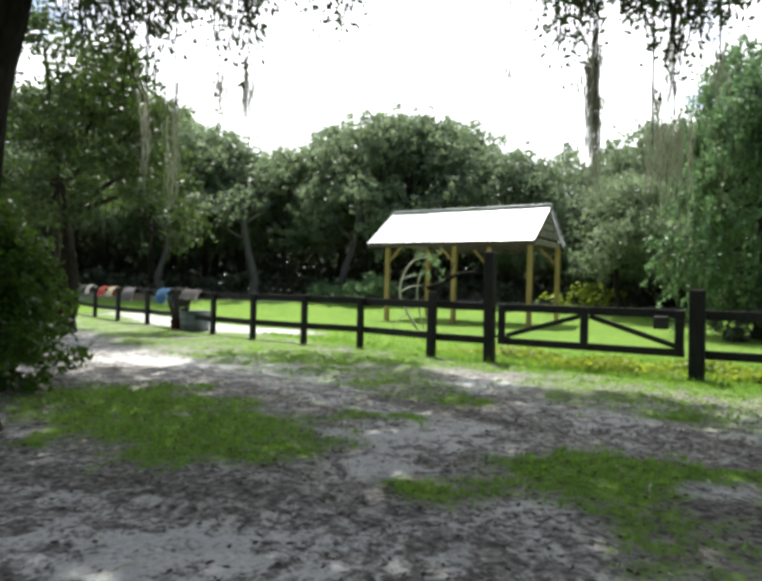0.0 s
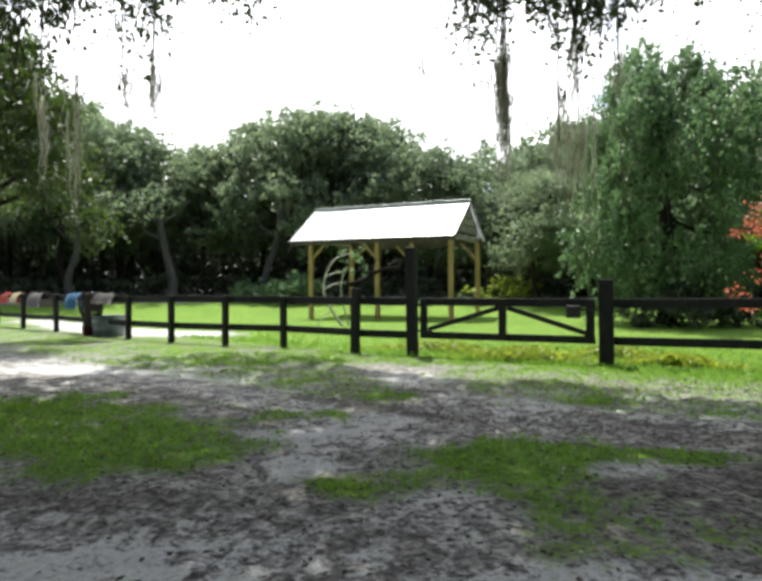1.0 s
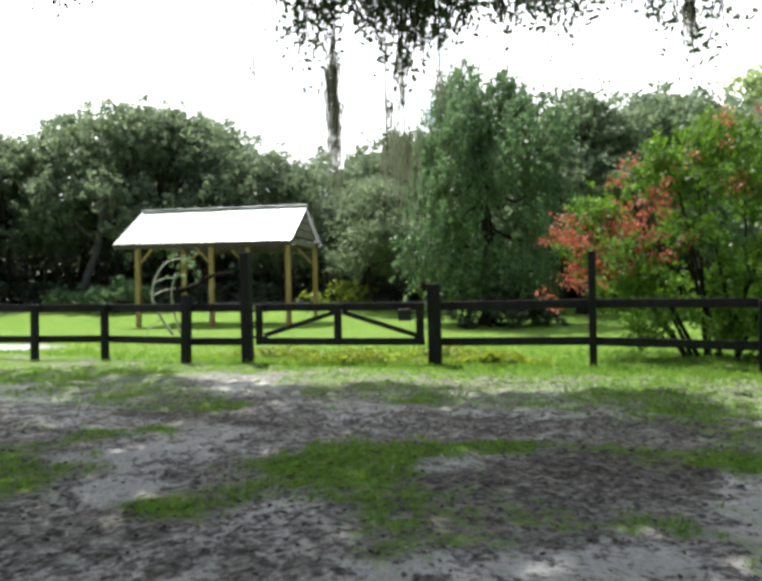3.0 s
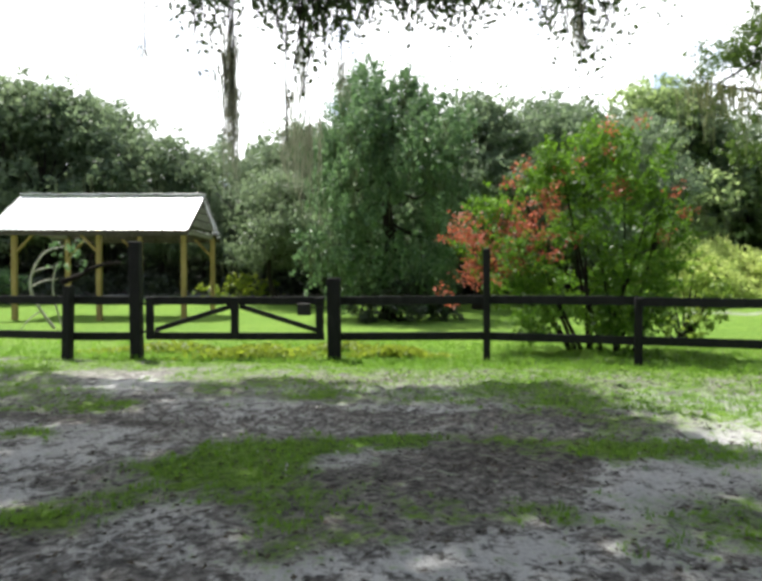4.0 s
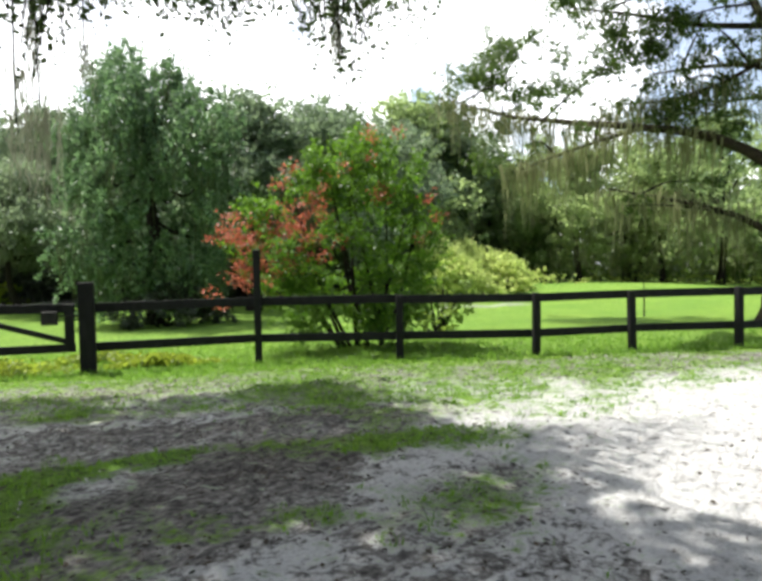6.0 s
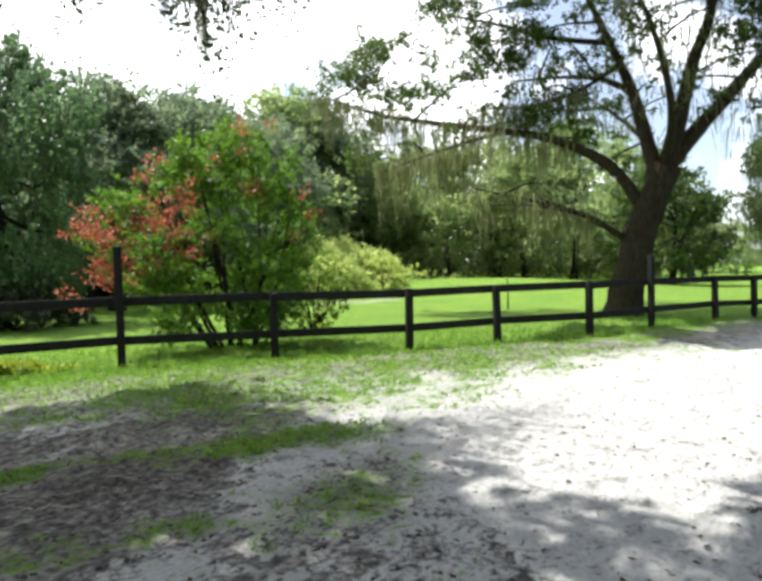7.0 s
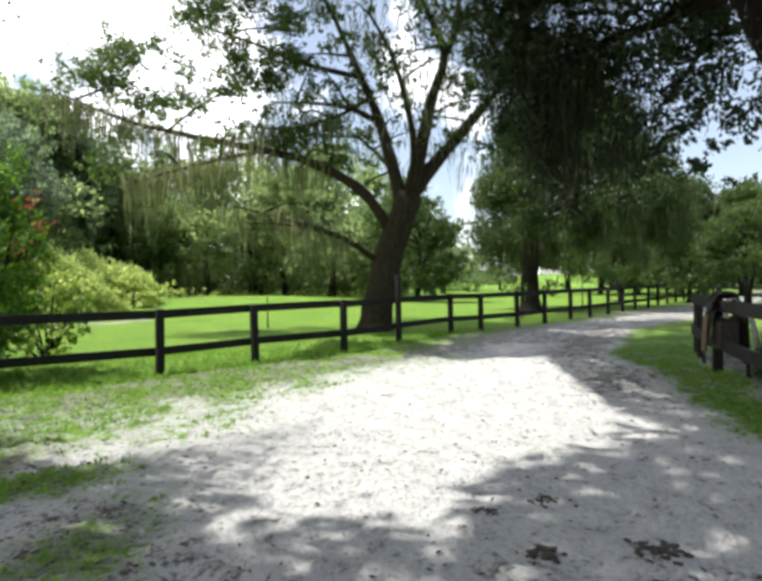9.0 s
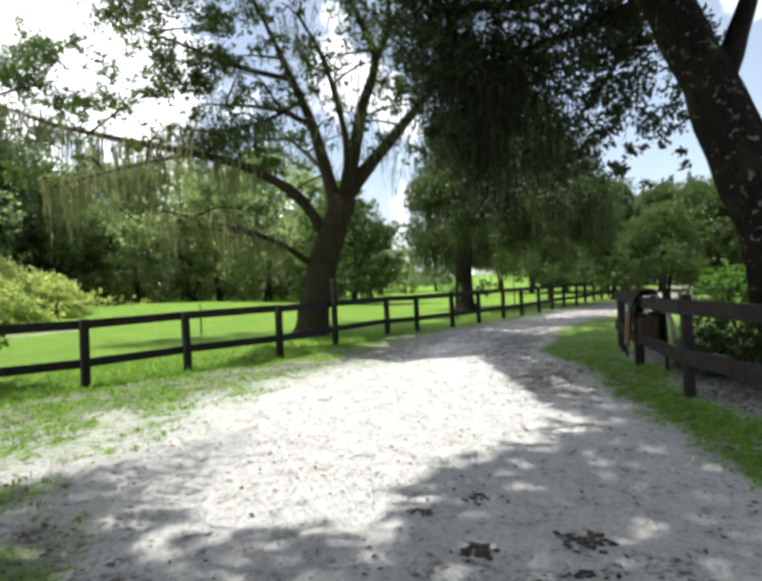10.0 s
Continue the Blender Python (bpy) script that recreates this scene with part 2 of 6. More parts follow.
M_PLANK = plain_material("weathered_plank", ((0.3, (0.15, 0.13, 0.11)), (0.7, (0.36, 0.33, 0.29))), 8, 0.85, 0, 0.3)
# barn timber browned so the colour carries the shade under the roof
M_BROWN = plain_material("shade_toned_timber", ((0.3, (0.035, 0.027, 0.02)), (0.7, (0.10, 0.08, 0.06))), 9, 0.85, 0, 0.3)
M_TIN = plain_material("galvanised_roof_sheet", ((0.3, (0.70, 0.72, 0.74)), (0.7, (0.82, 0.83, 0.84))), 5, 0.42, 0.35, 0.08)
M_ZINC = plain_material("dull_galvanised_steel", ((0.3, (0.11, 0.13, 0.145)), (0.7, (0.20, 0.23, 0.25))), 7, 0.5, 0.6, 0.1)
M_IRON = plain_material("black_iron", ((0.3, (0.012, 0.012, 0.012)), (0.7, (0.04, 0.036, 0.033))), 12, 0.5, 0.5, 0.2)
M_LEATHER = plain_material("dark_leather", ((0.3, (0.015, 0.011, 0.009)), (0.7, (0.06, 0.04, 0.03))), 20, 0.45, 0, 0.2)
M_TAN = plain_material("tan_leather", ((0.3, (0.11, 0.068, 0.035)), (0.7, (0.20, 0.13, 0.07))), 20, 0.55, 0, 0.2)
M_WATER = plain_material("still_water", ((0.3, (0.02, 0.025, 0.025)), (0.7, (0.035, 0.04, 0.04))), 3, 0.05, 0, 0.02)
M_WHITEWALL = plain_material("white_siding", ((0.3, (0.66, 0.66, 0.64)), (0.7, (0.8, 0.8, 0.78))), 4, 0.7)
M_ROOFGREY = plain_material("grey_shingle", ((0.3, (0.22, 0.23, 0.24)), (0.7, (0.38, 0.38, 0.39))), 6, 0.8)
M_GLASS = plain_material("dark_window_glass", ((0.3, (0.02, 0.025, 0.03)), (0.7, (0.05, 0.055, 0.06))), 3, 0.08, 0, 0.0)
M_TEAL = plain_material("teal_plastic", ((0.3, (0.04, 0.12, 0.125)), (0.7, (0.07, 0.18, 0.18))), 6, 0.4, 0, 0.05)


def cloth_material(name, c):
    return plain_material(name, ((0.3, tuple(v * 0.7 for v in c)), (0.7, tuple(min(1, v * 1.15) for v in c))), 30, 0.95, 0, 0.3)


# ---------------------------------------------------------------- builders
def rng_of(seed):
    return np.random.RandomState(seed)


def polar(az, d, z=0.0):
    """A place by bearing (degrees clockwise from +y), distance and height."""
    return Vector((math.sin(radians(az)) * d + 0.4, math.cos(radians(az)) * d - 0.3, z))


def part(name, bm, material, parent=None, label=""):
    me = bpy.data.meshes.new(name)
    bm.to_mesh(me)
    bm.free()
    me.materials.append(material)
    ob = new(name, me)
    ob.parent = parent
    if label:
        tagged(ob, label)
    return ob


def array_part(name, verts, faces, material, parent=None, label="", smooth=False):
    """One mesh from vertex rows and equal-sided faces."""
    me = bpy.data.meshes.new(name)
    k = faces.shape[1]
    me.vertices.add(len(verts))
    me.vertices.foreach_set("co", np.asarray(verts, np.float32).ravel())
    me.loops.add(faces.size)
    me.loops.foreach_set("vertex_index", faces.astype(np.int32).ravel())
    me.polygons.add(len(faces))
    me.polygons.foreach_set("loop_start", np.arange(0, faces.size, k, dtype=np.int32))
    me.update(calc_edges=True)
    me.validate()
    if smooth:
        me.polygons.foreach_set("use_smooth", np.ones(len(faces), bool))
    me.materials.append(material)
    ob = new(name, me)
    ob.parent = parent
    if label:
        tagged(ob, label)
    return ob


def holder(name, place, label, category, group="", rz=0.0):
    ob = new(name)
    ob.matrix_basis = pose(*place, 0, 0, rz)
    return tagged(ob, label, category, group)


def add_box(bm, size, m=None, bevel=0.0):
    r = bmesh.ops.create_cube(bm, size=1.0)
    bmesh.ops.scale(bm, vec=size, verts=r["verts"])
    if bevel:
        edges = list({e for v in r["verts"] for e in v.link_edges})
        b = bmesh.ops.bevel(bm, geom=edges, offset=bevel, segments=1, affect="EDGES")
        vs = list({v for f in b["faces"] for v in f.verts} | {v for v in r["verts"] if v.is_valid})
    else:
        vs = r["verts"]
    if m is not None:
        bmesh.ops.transform(bm, matrix=m, verts=vs)


def box(size, m=None, bevel=0.0):
    bm = bmesh.new()
    add_box(bm, size, m, bevel)
    return bm


def beam(a, b, w, h, bevel=0.006, roll=0.0):
    """A board from a to b, w across and h high."""
    a, b = Vector(a), Vector(b)
    d = b - a
    x = d.normalized()
    y = Vector((0, 0, 1)).cross(x)
    y = y.normalized() if y.length > 1e-4 else Vector((0, 1, 0))
    z = x.cross(y)
    m = Matrix((x, y, z)).transposed().to_4x4()
    m.translation = (a + b) / 2
    return box((d.length, w, h), m @ pose(0, 0, 0, roll), bevel)


def curve_points(pts, per=5):
    """A smooth run of points through the given ones."""
    p = [Vector(q) for q in pts]
    p = [p[0] * 2 - p[1]] + p + [p[-1] * 2 - p[-2]]
    out = []
    for i in range(1, len(p) - 2):
        for k in range(per):
            t = k / per
            a, b, c, d = p[i - 1], p[i], p[i + 1], p[i + 2]
            out.append(0.5 * (2 * b + (c - a) * t + (2 * a - 5 * b + 4 * c - d) * t * t + (3 * b - a - 3 * c + d) * t ** 3))
    return out + [p[-2]]


def tube(bm, pts, r0, r1, seg=8, per=5, rough=0.08, power=1.0, flare=0.0):
    pts = curve_points(pts, per)
    rings = []
    for i, c in enumerate(pts):
        f = i / (len(pts) - 1)
        d = (pts[min(i + 1, len(pts) - 1)] - pts[max(i - 1, 0)]).normalized()
        u = d.cross(Vector((0.31, 0.95, 0.05))).normalized()
        v = d.cross(u)
        r = r0 + (r1 - r0) * f ** power
        r *= 1 + flare * max(0.0, 1 - f * 6) ** 2
        ring = []
        for k in range(seg):
            a = 2 * math.pi * k / seg
            rr = r * (1 + rough * noise.noise(Vector((math.cos(a) * 1.7, math.sin(a) * 1.7, f * 9)) + c * 0.6) * 2)
            ring.append(bm.verts.new(c + (u * math.cos(a) + v * math.sin(a)) * rr))
        rings.append(ring)
    for a, b in zip(rings, rings[1:]):
        for k in range(seg):
            bm.faces.new((a[k], a[(k + 1) % seg], b[(k + 1) % seg], b[k])).smooth = True
    bm.faces.new(rings[-1])
    bm.faces.new(rings[0][::-1])


def leaf_arrays(centres, size, rng, spread=0.35, droop=0.0, narrow=0.5):
    """Folded diamond leaves at the given points, each its own island."""
    n = len(centres)
    d = rng.normal(size=(n, 3))
    d[:, 2] -= droop
    d /= np.linalg.norm(d, axis=1)[:, None]
    s = np.cross(d, rng.normal(size=(n, 3)))
    s /= np.linalg.norm(s, axis=1)[:, None] + 1e-9
    up = np.cross(s, d)
    ln = (size * (1 + spread * rng.uniform(-1, 1, n)))[:, None]
    c = np.asarray(centres)
    v = np.empty((n, 4, 3))
    v[:, 0], v[:, 2] = c - d * ln * 0.5, c + d * ln * 0.5
    v[:, 1], v[:, 3] = c + s * ln * narrow * 0.5 + up * ln * 0.09, c - s * ln * narrow * 0.5 + up * ln * 0.09
    return v.reshape(-1, 3), np.arange(n * 4).reshape(n, 4)


def clump_points(clumps, per_m3, rng, hollow=0.45, ragged=0.35, sub=True):
    """Points in ragged clumps of (centre, rx, rz), gathered on small twigs."""
    out = []
    for c, rx, rz in clumps:
        n = int(per_m3 * rx * rx * rz)
        if sub:
            m = max(3, n // 14)
            q = rng.normal(size=(m, 3))
            q /= np.linalg.norm(q, axis=1)[:, None]
            q *= (hollow + (1 - hollow) * rng.uniform(size=(m, 1)) ** 0.5) * (1 + ragged * rng.normal(size=(m, 1)) * 0.6)
            w = q[rng.randint(0, m, n)] + rng.normal(size=(n, 3)) * 0.13
        else:
            w = rng.normal(size=(n, 3)) * 0.5
        out.append(np.array(c) + w * np.array([rx, rx, rz]))
    return np.concatenate(out)


def spray_points(starts, ways, lengths, count, rng, jitter=0.05, sag=0.0):
    """Leaf places strung along shoots that leave the starts in the given ways."""
    out = []
    for p, w, ln in zip(starts, ways, lengths):
        f = np.sort(rng.uniform(0.05, 1.0, count))[:, None]
        q = np.array(p) + np.array(w) * ln * f - np.array([0, 0, 1.0]) * sag * ln * f * f
        out.append(q + rng.normal(size=(count, 3)) * jitter * (1.25 - 0.7 * f))
    return np.concatenate(out)


def moss_arrays(tops, lengths, rng, width=0.035, strips=3, seg=5, spread=0.08):
    """Hanging wisps: narrow tapering ribbons that sway a little."""
    verts, faces = [], []
    base = 0
    for top, ln in zip(tops, lengths):
        for _ in range(strips):
            o = np.array(top) + rng.normal(size=3) * [spread, spread, 0.05]
            a = rng.uniform(0, 6.3)
            side = np.array([math.cos(a), math.sin(a), 0])
            sway = rng.normal(size=2) * 0.05 * ln
            l2 = ln * rng.uniform(0.45, 1.0)
            for k in range(seg + 1):
                f = k / seg
                w = width * (1 - 0.85 * f) * rng.uniform(0.6, 1.3)
                wob = rng.normal(size=2) * 0.018
                p = o + [sway[0] * f * f + wob[0], sway[1] * f * f + wob[1], -l2 * f]
                p[:2] -= (p[:2] - np.array(top)[:2]) * 0.5 * f
                verts += [p - side * w, p + side * w]
            for k in range(seg):
                b = base + 2 * k
                faces.append((b, b + 1, b + 3, b + 2))
            base += 2 * (seg + 1)
    return np.array(verts), np.array(faces)


def smooth_step(a, b, x):
    t = np.clip((x - a) / (b - a), 0, 1)
    return t * t * (3 - 2 * t)


def fbm(x, y, scale, seed):
    """Soft random field over the plan, about -1 to 1."""
    r = rng_of(seed)
    out, amp, tot = np.zeros_like(x, dtype=float), 1.0, 0.0
    for _ in range(5):
        for _ in range(3):
            a, ph = r.uniform(0, 6.283), r.uniform(0, 6.283)
            bend = np.sin((x * math.cos(a + 1.3) + y * math.sin(a + 1.3)) * scale * 0.7 + ph * 2) * 0.9
            out += amp * np.sin((x * math.cos(a) + y * math.sin(a)) * scale + ph + bend)
        tot += amp * 1.6
        amp, scale = amp * 0.6, scale * 2.1
    return out / tot


# ---------------------------------------------------------------- plan
FENCE_LEFT = [(-21.2, 35.3), (-19.1, 33.0), (-16.95, 30.55), (-14.8, 28.2), (-12.55, 25.45), (-10.57, 23.25), (-8.7, 21.5), (-7.05, 19.9), (-5.4, 18.35), (-3.8, 16.75), (-2.22, 15.75), (-0.7, 15.1), (0.98, 13.4)]
GATE_POSTS = [(2.2, 12.85), (5.6, 10.8)]
FENCE_RIGHT = [(8.12, 9.15), (9.98, 7.12), (12.0, 5.2), (13.7, 3.84), (15.25, 2.13), (17.9, 1.0), (20.5, -0.5), (21.62, -1.52), (23.2, -2.92), (24.65, -4.12), (26.7, -5.5), (27.85, -6.55), (29.95, -7.85),
               (32.1, -9.1), (34.1, -10.3), (35.75, -11.5), (37.8, -12.7), (40.9, -14.3), (42.8, -15.5), (44.9, -16.8), (47.0, -18.1), (49.1, -19.4), (51.2, -20.7)]
FENCE_SOUTH = [(14.3, -5.62), (13.45, -5.36), (11.6, -4.9), (8.62, -4.29), (5.75, -4.3), (2.9, -4.6), (0.2, -5.0)]


def fence_coords(x, y):
    """Along the main fence and out from it (positive: the field's side)."""
    px, py = np.array([-40, -21.2, 2.2, 15.25, 20.5, 51.2, 120]), np.array([56, 35.3, 12.85, 2.13, -0.5, -20.7, -66])
    yf = np.interp(x, px, py)
    return x, (y - yf) * 0.775


def ground_height(x, y):
    d = np.hypot(x, y)
    east = 0.022 * np.maximum(0, d - 55) * smooth_step(-0.2, 0.5, x / np.maximum(d, 1))
    ahead = smooth_step(-0.1, 0.35, y / np.maximum(d, 1))
    north = 1.05 * smooth_step(29, 50, d) * ahead
    far = np.minimum(np.maximum(east, north), 4.5)
    bump = 0.030 * fbm(x, y, 0.9, 3) + 0.010 * fbm(x, y, 4.2, 4)
    _, s = fence_coords(x, y)
    rut = -0.045 * np.exp(-((s + 3.1) / 0.28) ** 2) - 0.045 * np.exp(-((s + 4.8) / 0.28) ** 2)
    prints = 0.027 * fbm(x, y, 8.5, 6) * smooth_step(2.5, 4.5, x) * smooth_step(16, 12, x)
    return far + (bump + rut + prints) * (1 - smooth_step(20, 40, d))


def height_at(x, y):
    return float(ground_height(np.array([x]), np.array([y]))[0])


def blob(x, y, cx, cy, rx, ry, turn=0.0):
    c, s = math.cos(radians(turn)), math.sin(radians(turn))
    u, v = (x - cx) * c + (y - cy) * s, -(x - cx) * s + (y - cy) * c
    return np.exp(-((u / rx) ** 2 + (v / ry) ** 2) ** 1.6)


def cover(x, y):
    """How grassy and how sandy the ground is, 0 to 1; the rest is dark soil."""
    _, s = fence_coords(x, y)
    n1, n2, n3 = fbm(x, y, 0.55, 11), 0.6 * fbm(x, y, 1.9, 12) + 0.75 * fbm(x, y, 4.7, 13), fbm(x, y, 2.6, 15)
    field = smooth_step(-0.9, -0.1, s + 0.25 * n1)
    tracks = fbm((0.77 * x - 0.63 * y) * 0.22, s * 1.6, 1.6, 16) * smooth_step(-7.5, -6.0, s) * smooth_step(-1.2, -2.2, s) * smooth_step(8.5, 6.0, x) * smooth_step(-5, -2, x)
    # the verge in front of the fence, thinning towards the lane
    reach = np.interp(x, [-12, -6, -3, -1, 1, 3, 6, 8, 11, 14, 20, 40], [-4.9, -4.6, -4.3, -3.8, -2.0, -1.5, -1.5, -1.7, -1.7, -1.5, -1.3, -2.0])
    verge = (0.61 - 0.2 * tracks) * smooth_step(reach - 0.7, reach + 0.6, s + 0.35 * n1)
    thin = 0.58 * smooth_step(-5.9, -2.9, s + 0.4 * n1 + np.clip(0.3 * (7.5 - x), -0.9, 0.9)) * smooth_step(4.2, 6.2, x) * smooth_step(16.5, 11.5, x)
    thin = np.maximum(thin, 0.46 * smooth_step(-4.4, -3.2, s) * smooth_step(1.0, 3.0, x) * smooth_step(8.5, 6.0, x))
    thin = np.maximum(thin, 0.44 * smooth_step(-6.0, -4.6, s) * smooth_step(2.0, 0.5, x) * smooth_step(-9, -7, x))
    thin = np.maximum(thin, 0.52 * blob(x, y, 4.7, 3.9, 1.3, 0.45, -40) + 0.50 * blob(x, y, 5.6, 3.1, 1.0, 0.6, -30) + 0.42 * blob(x, y, 4.2, 2.0, 1.1, 0.6))
    # worn patches in the yard
    patch = 0.95 * blob(x, y, -3.0, 7.1, 2.1, 1.35, -25) + 0.9 * blob(x, y, -1.5, 5.5, 1.05, 0.95, -35)
    patch += 1.05 * blob(x, y, 1.95, 4.9, 0.95, 0.72, 15) + 0.85 * blob(x, y, 3.0, 4.95, 1.0, 0.26, -14) + 0.6 * blob(x, y, 2.0, 3.9, 0.62, 0.48) + 0.62 * blob(x, y, 0.5, 4.35, 0.5, 0.36, -10)
    patch += 0.46 * blob(x, y, 2.2, 3.1, 0.7, 0.4) + 0.46 * blob(x, y, 3.3, 2.7, 0.5, 0.3) + 0.5 * blob(x, y, 0.2, 6.8, 0.7, 0.35, -20) + 0.48 * blob(x, y, 0.9, 8.2, 1.6, 0.4, -36) + 0.45 * blob(x, y, 3.6, 7.7, 1.3, 0.35, -36)
    lane_edge = np.interp(x, [3.5, 8.3, 14.6, 18, 22, 28, 52, 120], [-3.1, -3.35, -3.75, -4.9, -7.0, -11.2, -26.5, -70])
    south = smooth_step(0.35, -0.45, y - lane_edge + 0.35 * n1) * smooth_step(3.0, 5.0, x)
    grass = np.maximum.reduce([field, verge + 0.30 * n2 * (verge > 0.05), thin + 0.17 * n2 * (thin > 0.05), patch + 0.5 * n2 * (patch > 0.05), 0.80 * south + 0.15 * n2 * (south > 0.1)])
    # pale sand: the lane and the trodden places in the yard
    lane = smooth_step(-6.8, -5.8, s) * smooth_step(-2.0, -2.9, s)
    sand = 0.30 * lane + 0.62 * blob(x, y, -4.0, 11.3, 2.6, 0.5, -5) + 0.7 * blob(x, y, 1.1, 9.9, 0.7, 0.2, -15) + 0.5 * blob(x, y, -1.4, 10.0, 1.3, 0.25, -20) + 0.55 * blob(x, y, 6.1, 7.1, 1.3, 0.2, -38) + 0.4 * blob(x, y, 5.2, 5.8, 2.0, 0.4, -33)
    sand += np.interp(x, [12, 17], [0.98, 0.5]) * smooth_step(1.7, 4.8, x + 0.35 * n3 + 0.12 * np.minimum(y, 0) - 0.9 * np.maximum(y - 0.6, 0)) * smooth_step(-1.2, -3.4, s)
    sand += 0.52 * blob(x, y, 0.4, 5.7, 1.1, 0.38, -15) + 0.42 * blob(x, y, -1.3, 3.1, 1.7, 0.4, -5) + 0.5 * blob(x, y, 0.0, 4.9, 0.3, 0.5, 20) + 0.36 * blob(x, y, 1.6, 2.6, 1.5, 0.4)
    sand += 0.22 * blob(x, y, 0.5, 2.2, 6, 1.6) + 0.36 * n3 * blob(x, y, 1, 5, 9, 7) + 0.17 + 0.5 * tracks
    sand -= 0.75 * blob(x, y, 3.6, 3.8, 1.5, 0.75, 8) + 0.45 * blob(x, y, -1.6, 4.25, 1.5, 0.28, -8) + 0.3 * blob(x, y, 1.4, 2.9, 1.2, 0.3)
    sand -= 0.55 * blob(x, y, 0.9, 7.3, 1.6, 0.24, -41) + 0.5 * blob(x, y, 3.9, 8.7, 1.8, 0.3, -36) + 0.4 * blob(x, y, 5.1, 5.0, 1.0, 0.35, -30)
    sand = sand * (1 - 0.55 * np.clip(thin * 1.4, 0, 1))
    behind = smooth_step(0.0, -0.5, y - np.interp(x, [0.2, 5.75, 8.62, 14.3], [-5.0, -4.3, -4.2, -5.3]) + 0.25 * n1) * smooth_step(15.5, 13.0, x) * smooth_step(0, 3, x)
    grass, sand = grass * (1 - 0.8 * behind), sand * (1 - behind)
    yard = 1.0 * blob(x, y, -6.6, 21.6, 5.2, 1.5, -42) + 0.8 * blob(x, y, -11.5, 27.5, 5, 1.3, -45) + 0.5 * blob(x, y, -1.5, 24.5, 3.0, 0.5, -8) + 0.65 * blob(x, y, 29.0, 15.8, 3.2, 1.2, -40) + 0.5 * blob(x, y, 17, 24, 5, 0.8, -20)
    yard = np.maximum(yard, blob(x, y, -4.5, 19.3, 2.7, 2.4) * smooth_step(0.1, 0.5, s))
    sand = sand - 0.9 * np.exp(-((y - lane_edge - 0.8 + 0.4 * n1) / 0.9) ** 2) * smooth_step(7, 11, x)
    sand = np.maximum(sand, yard)
    far_lane = np.exp(-((s + 3.3) / 1.5) ** 2) * smooth_step(17, 24, x)
    sand = np.where(x > 17, np.minimum(sand, 0.36 + 0.3 * n3), sand)
    sand = np.maximum(sand, far_lane * (0.3 + 0.25 * n3))
    grass = np.where(yard > 0.42, np.minimum(grass, 1 - yard), grass)
    grass = np.where(x > 17, np.minimum(grass, 1.15 - far_lane), grass)
    # bare soil under the woods
    d = np.hypot(x, y)
    under = smooth_step(38, 41, d + 1.5 * n1) * smooth_step(0.62, 0.70, y / np.maximum(d, 1))
    grass, sand = grass * (1 - 0.85 * under), sand * (1 - under)
    return np.clip(grass, 0, 1), np.clip(sand, 0, 1)


def damp(x, y):
    """Where the soil is dark with damp leaf mould, 0 to 1."""
    n = 0.35 * fbm(x, y, 1.7, 17)
    d = 0.85 * blob(x, y, 3.6, 4.0, 1.5, 0.75, 5) + 0.8 * blob(x, y, 4.8, 5.3, 1.8, 0.5, -35) + 0.7 * blob(x, y, -1.6, 4.2, 1.7, 0.32, -8) + 0.8 * blob(x, y, 0.9, 7.3, 1.7, 0.3, -41) + 0.6 * blob(x, y, 4.0, 8.7, 1.9, 0.35, -36)
    d += 0.9 * smooth_step(-4.6, -5.2, y) * smooth_step(4, 7, x) * smooth_step(15, 13, x)
    return np.clip(d + n * (d > 0.05), 0, 1)


def graded(lo, hi, step, reach):
    core = np.arange(lo, hi + step / 2, step)
    out, g, up = [], step, []
    while lo - sum(out) > -reach:
        g *= 1.13
        out.append(g)
    g = step
    while hi + sum(up) < reach:
        g *= 1.13
        up.append(g)
    return np.concatenate([lo - np.cumsum(out)[::-1], core, hi + np.cumsum(up)])


def make_ground():
    xs, ys = graded(-8, 17, 0.085, 900), graded(-5, 15, 0.085, 900)
    gx, gy = np.meshgrid(xs, ys)
    z = ground_height(gx, gy)
    v = np.stack([gx, gy, z], -1).reshape(-1, 3)
    nx, ny = len(xs), len(ys)
    i = (np.arange(ny - 1)[:, None] * nx + np.arange(nx - 1)[None]).ravel()
    ob = array_part("ground", v, np.stack([i, i + 1, i + nx + 1, i + nx], 1), M_GROUND, smooth=True)
    g, s = cover(v[:, 0], v[:, 1])
    col = ob.data.color_attributes.new("cover", "FLOAT_COLOR", "POINT")
    col.data.foreach_set("color", np.stack([g, s, damp(v[:, 0], v[:, 1]), np.ones_like(g)], 1).astype(np.float32).ravel())
    tagged(ob, "grey sandy soil with worn grass and wheel tracks", "ground", kind="structure")


make_ground()


# ---------------------------------------------------------------- fences and gate
def fence_post(parent, x, y, h, w, lean=(0, 0), turn=0.0, name="post", label="", mat=None):
    z = height_at(x, y)
    bm = box((w, w, h + 0.3), pose(0, 0, (h + 0.3) / 2 - 0.3), 0.012)
    ob = part(name, bm, mat or M_FENCE, parent, label)
    ob.matrix_basis = pose(x, y, z, lean[0], lean[1], turn)
    return ob


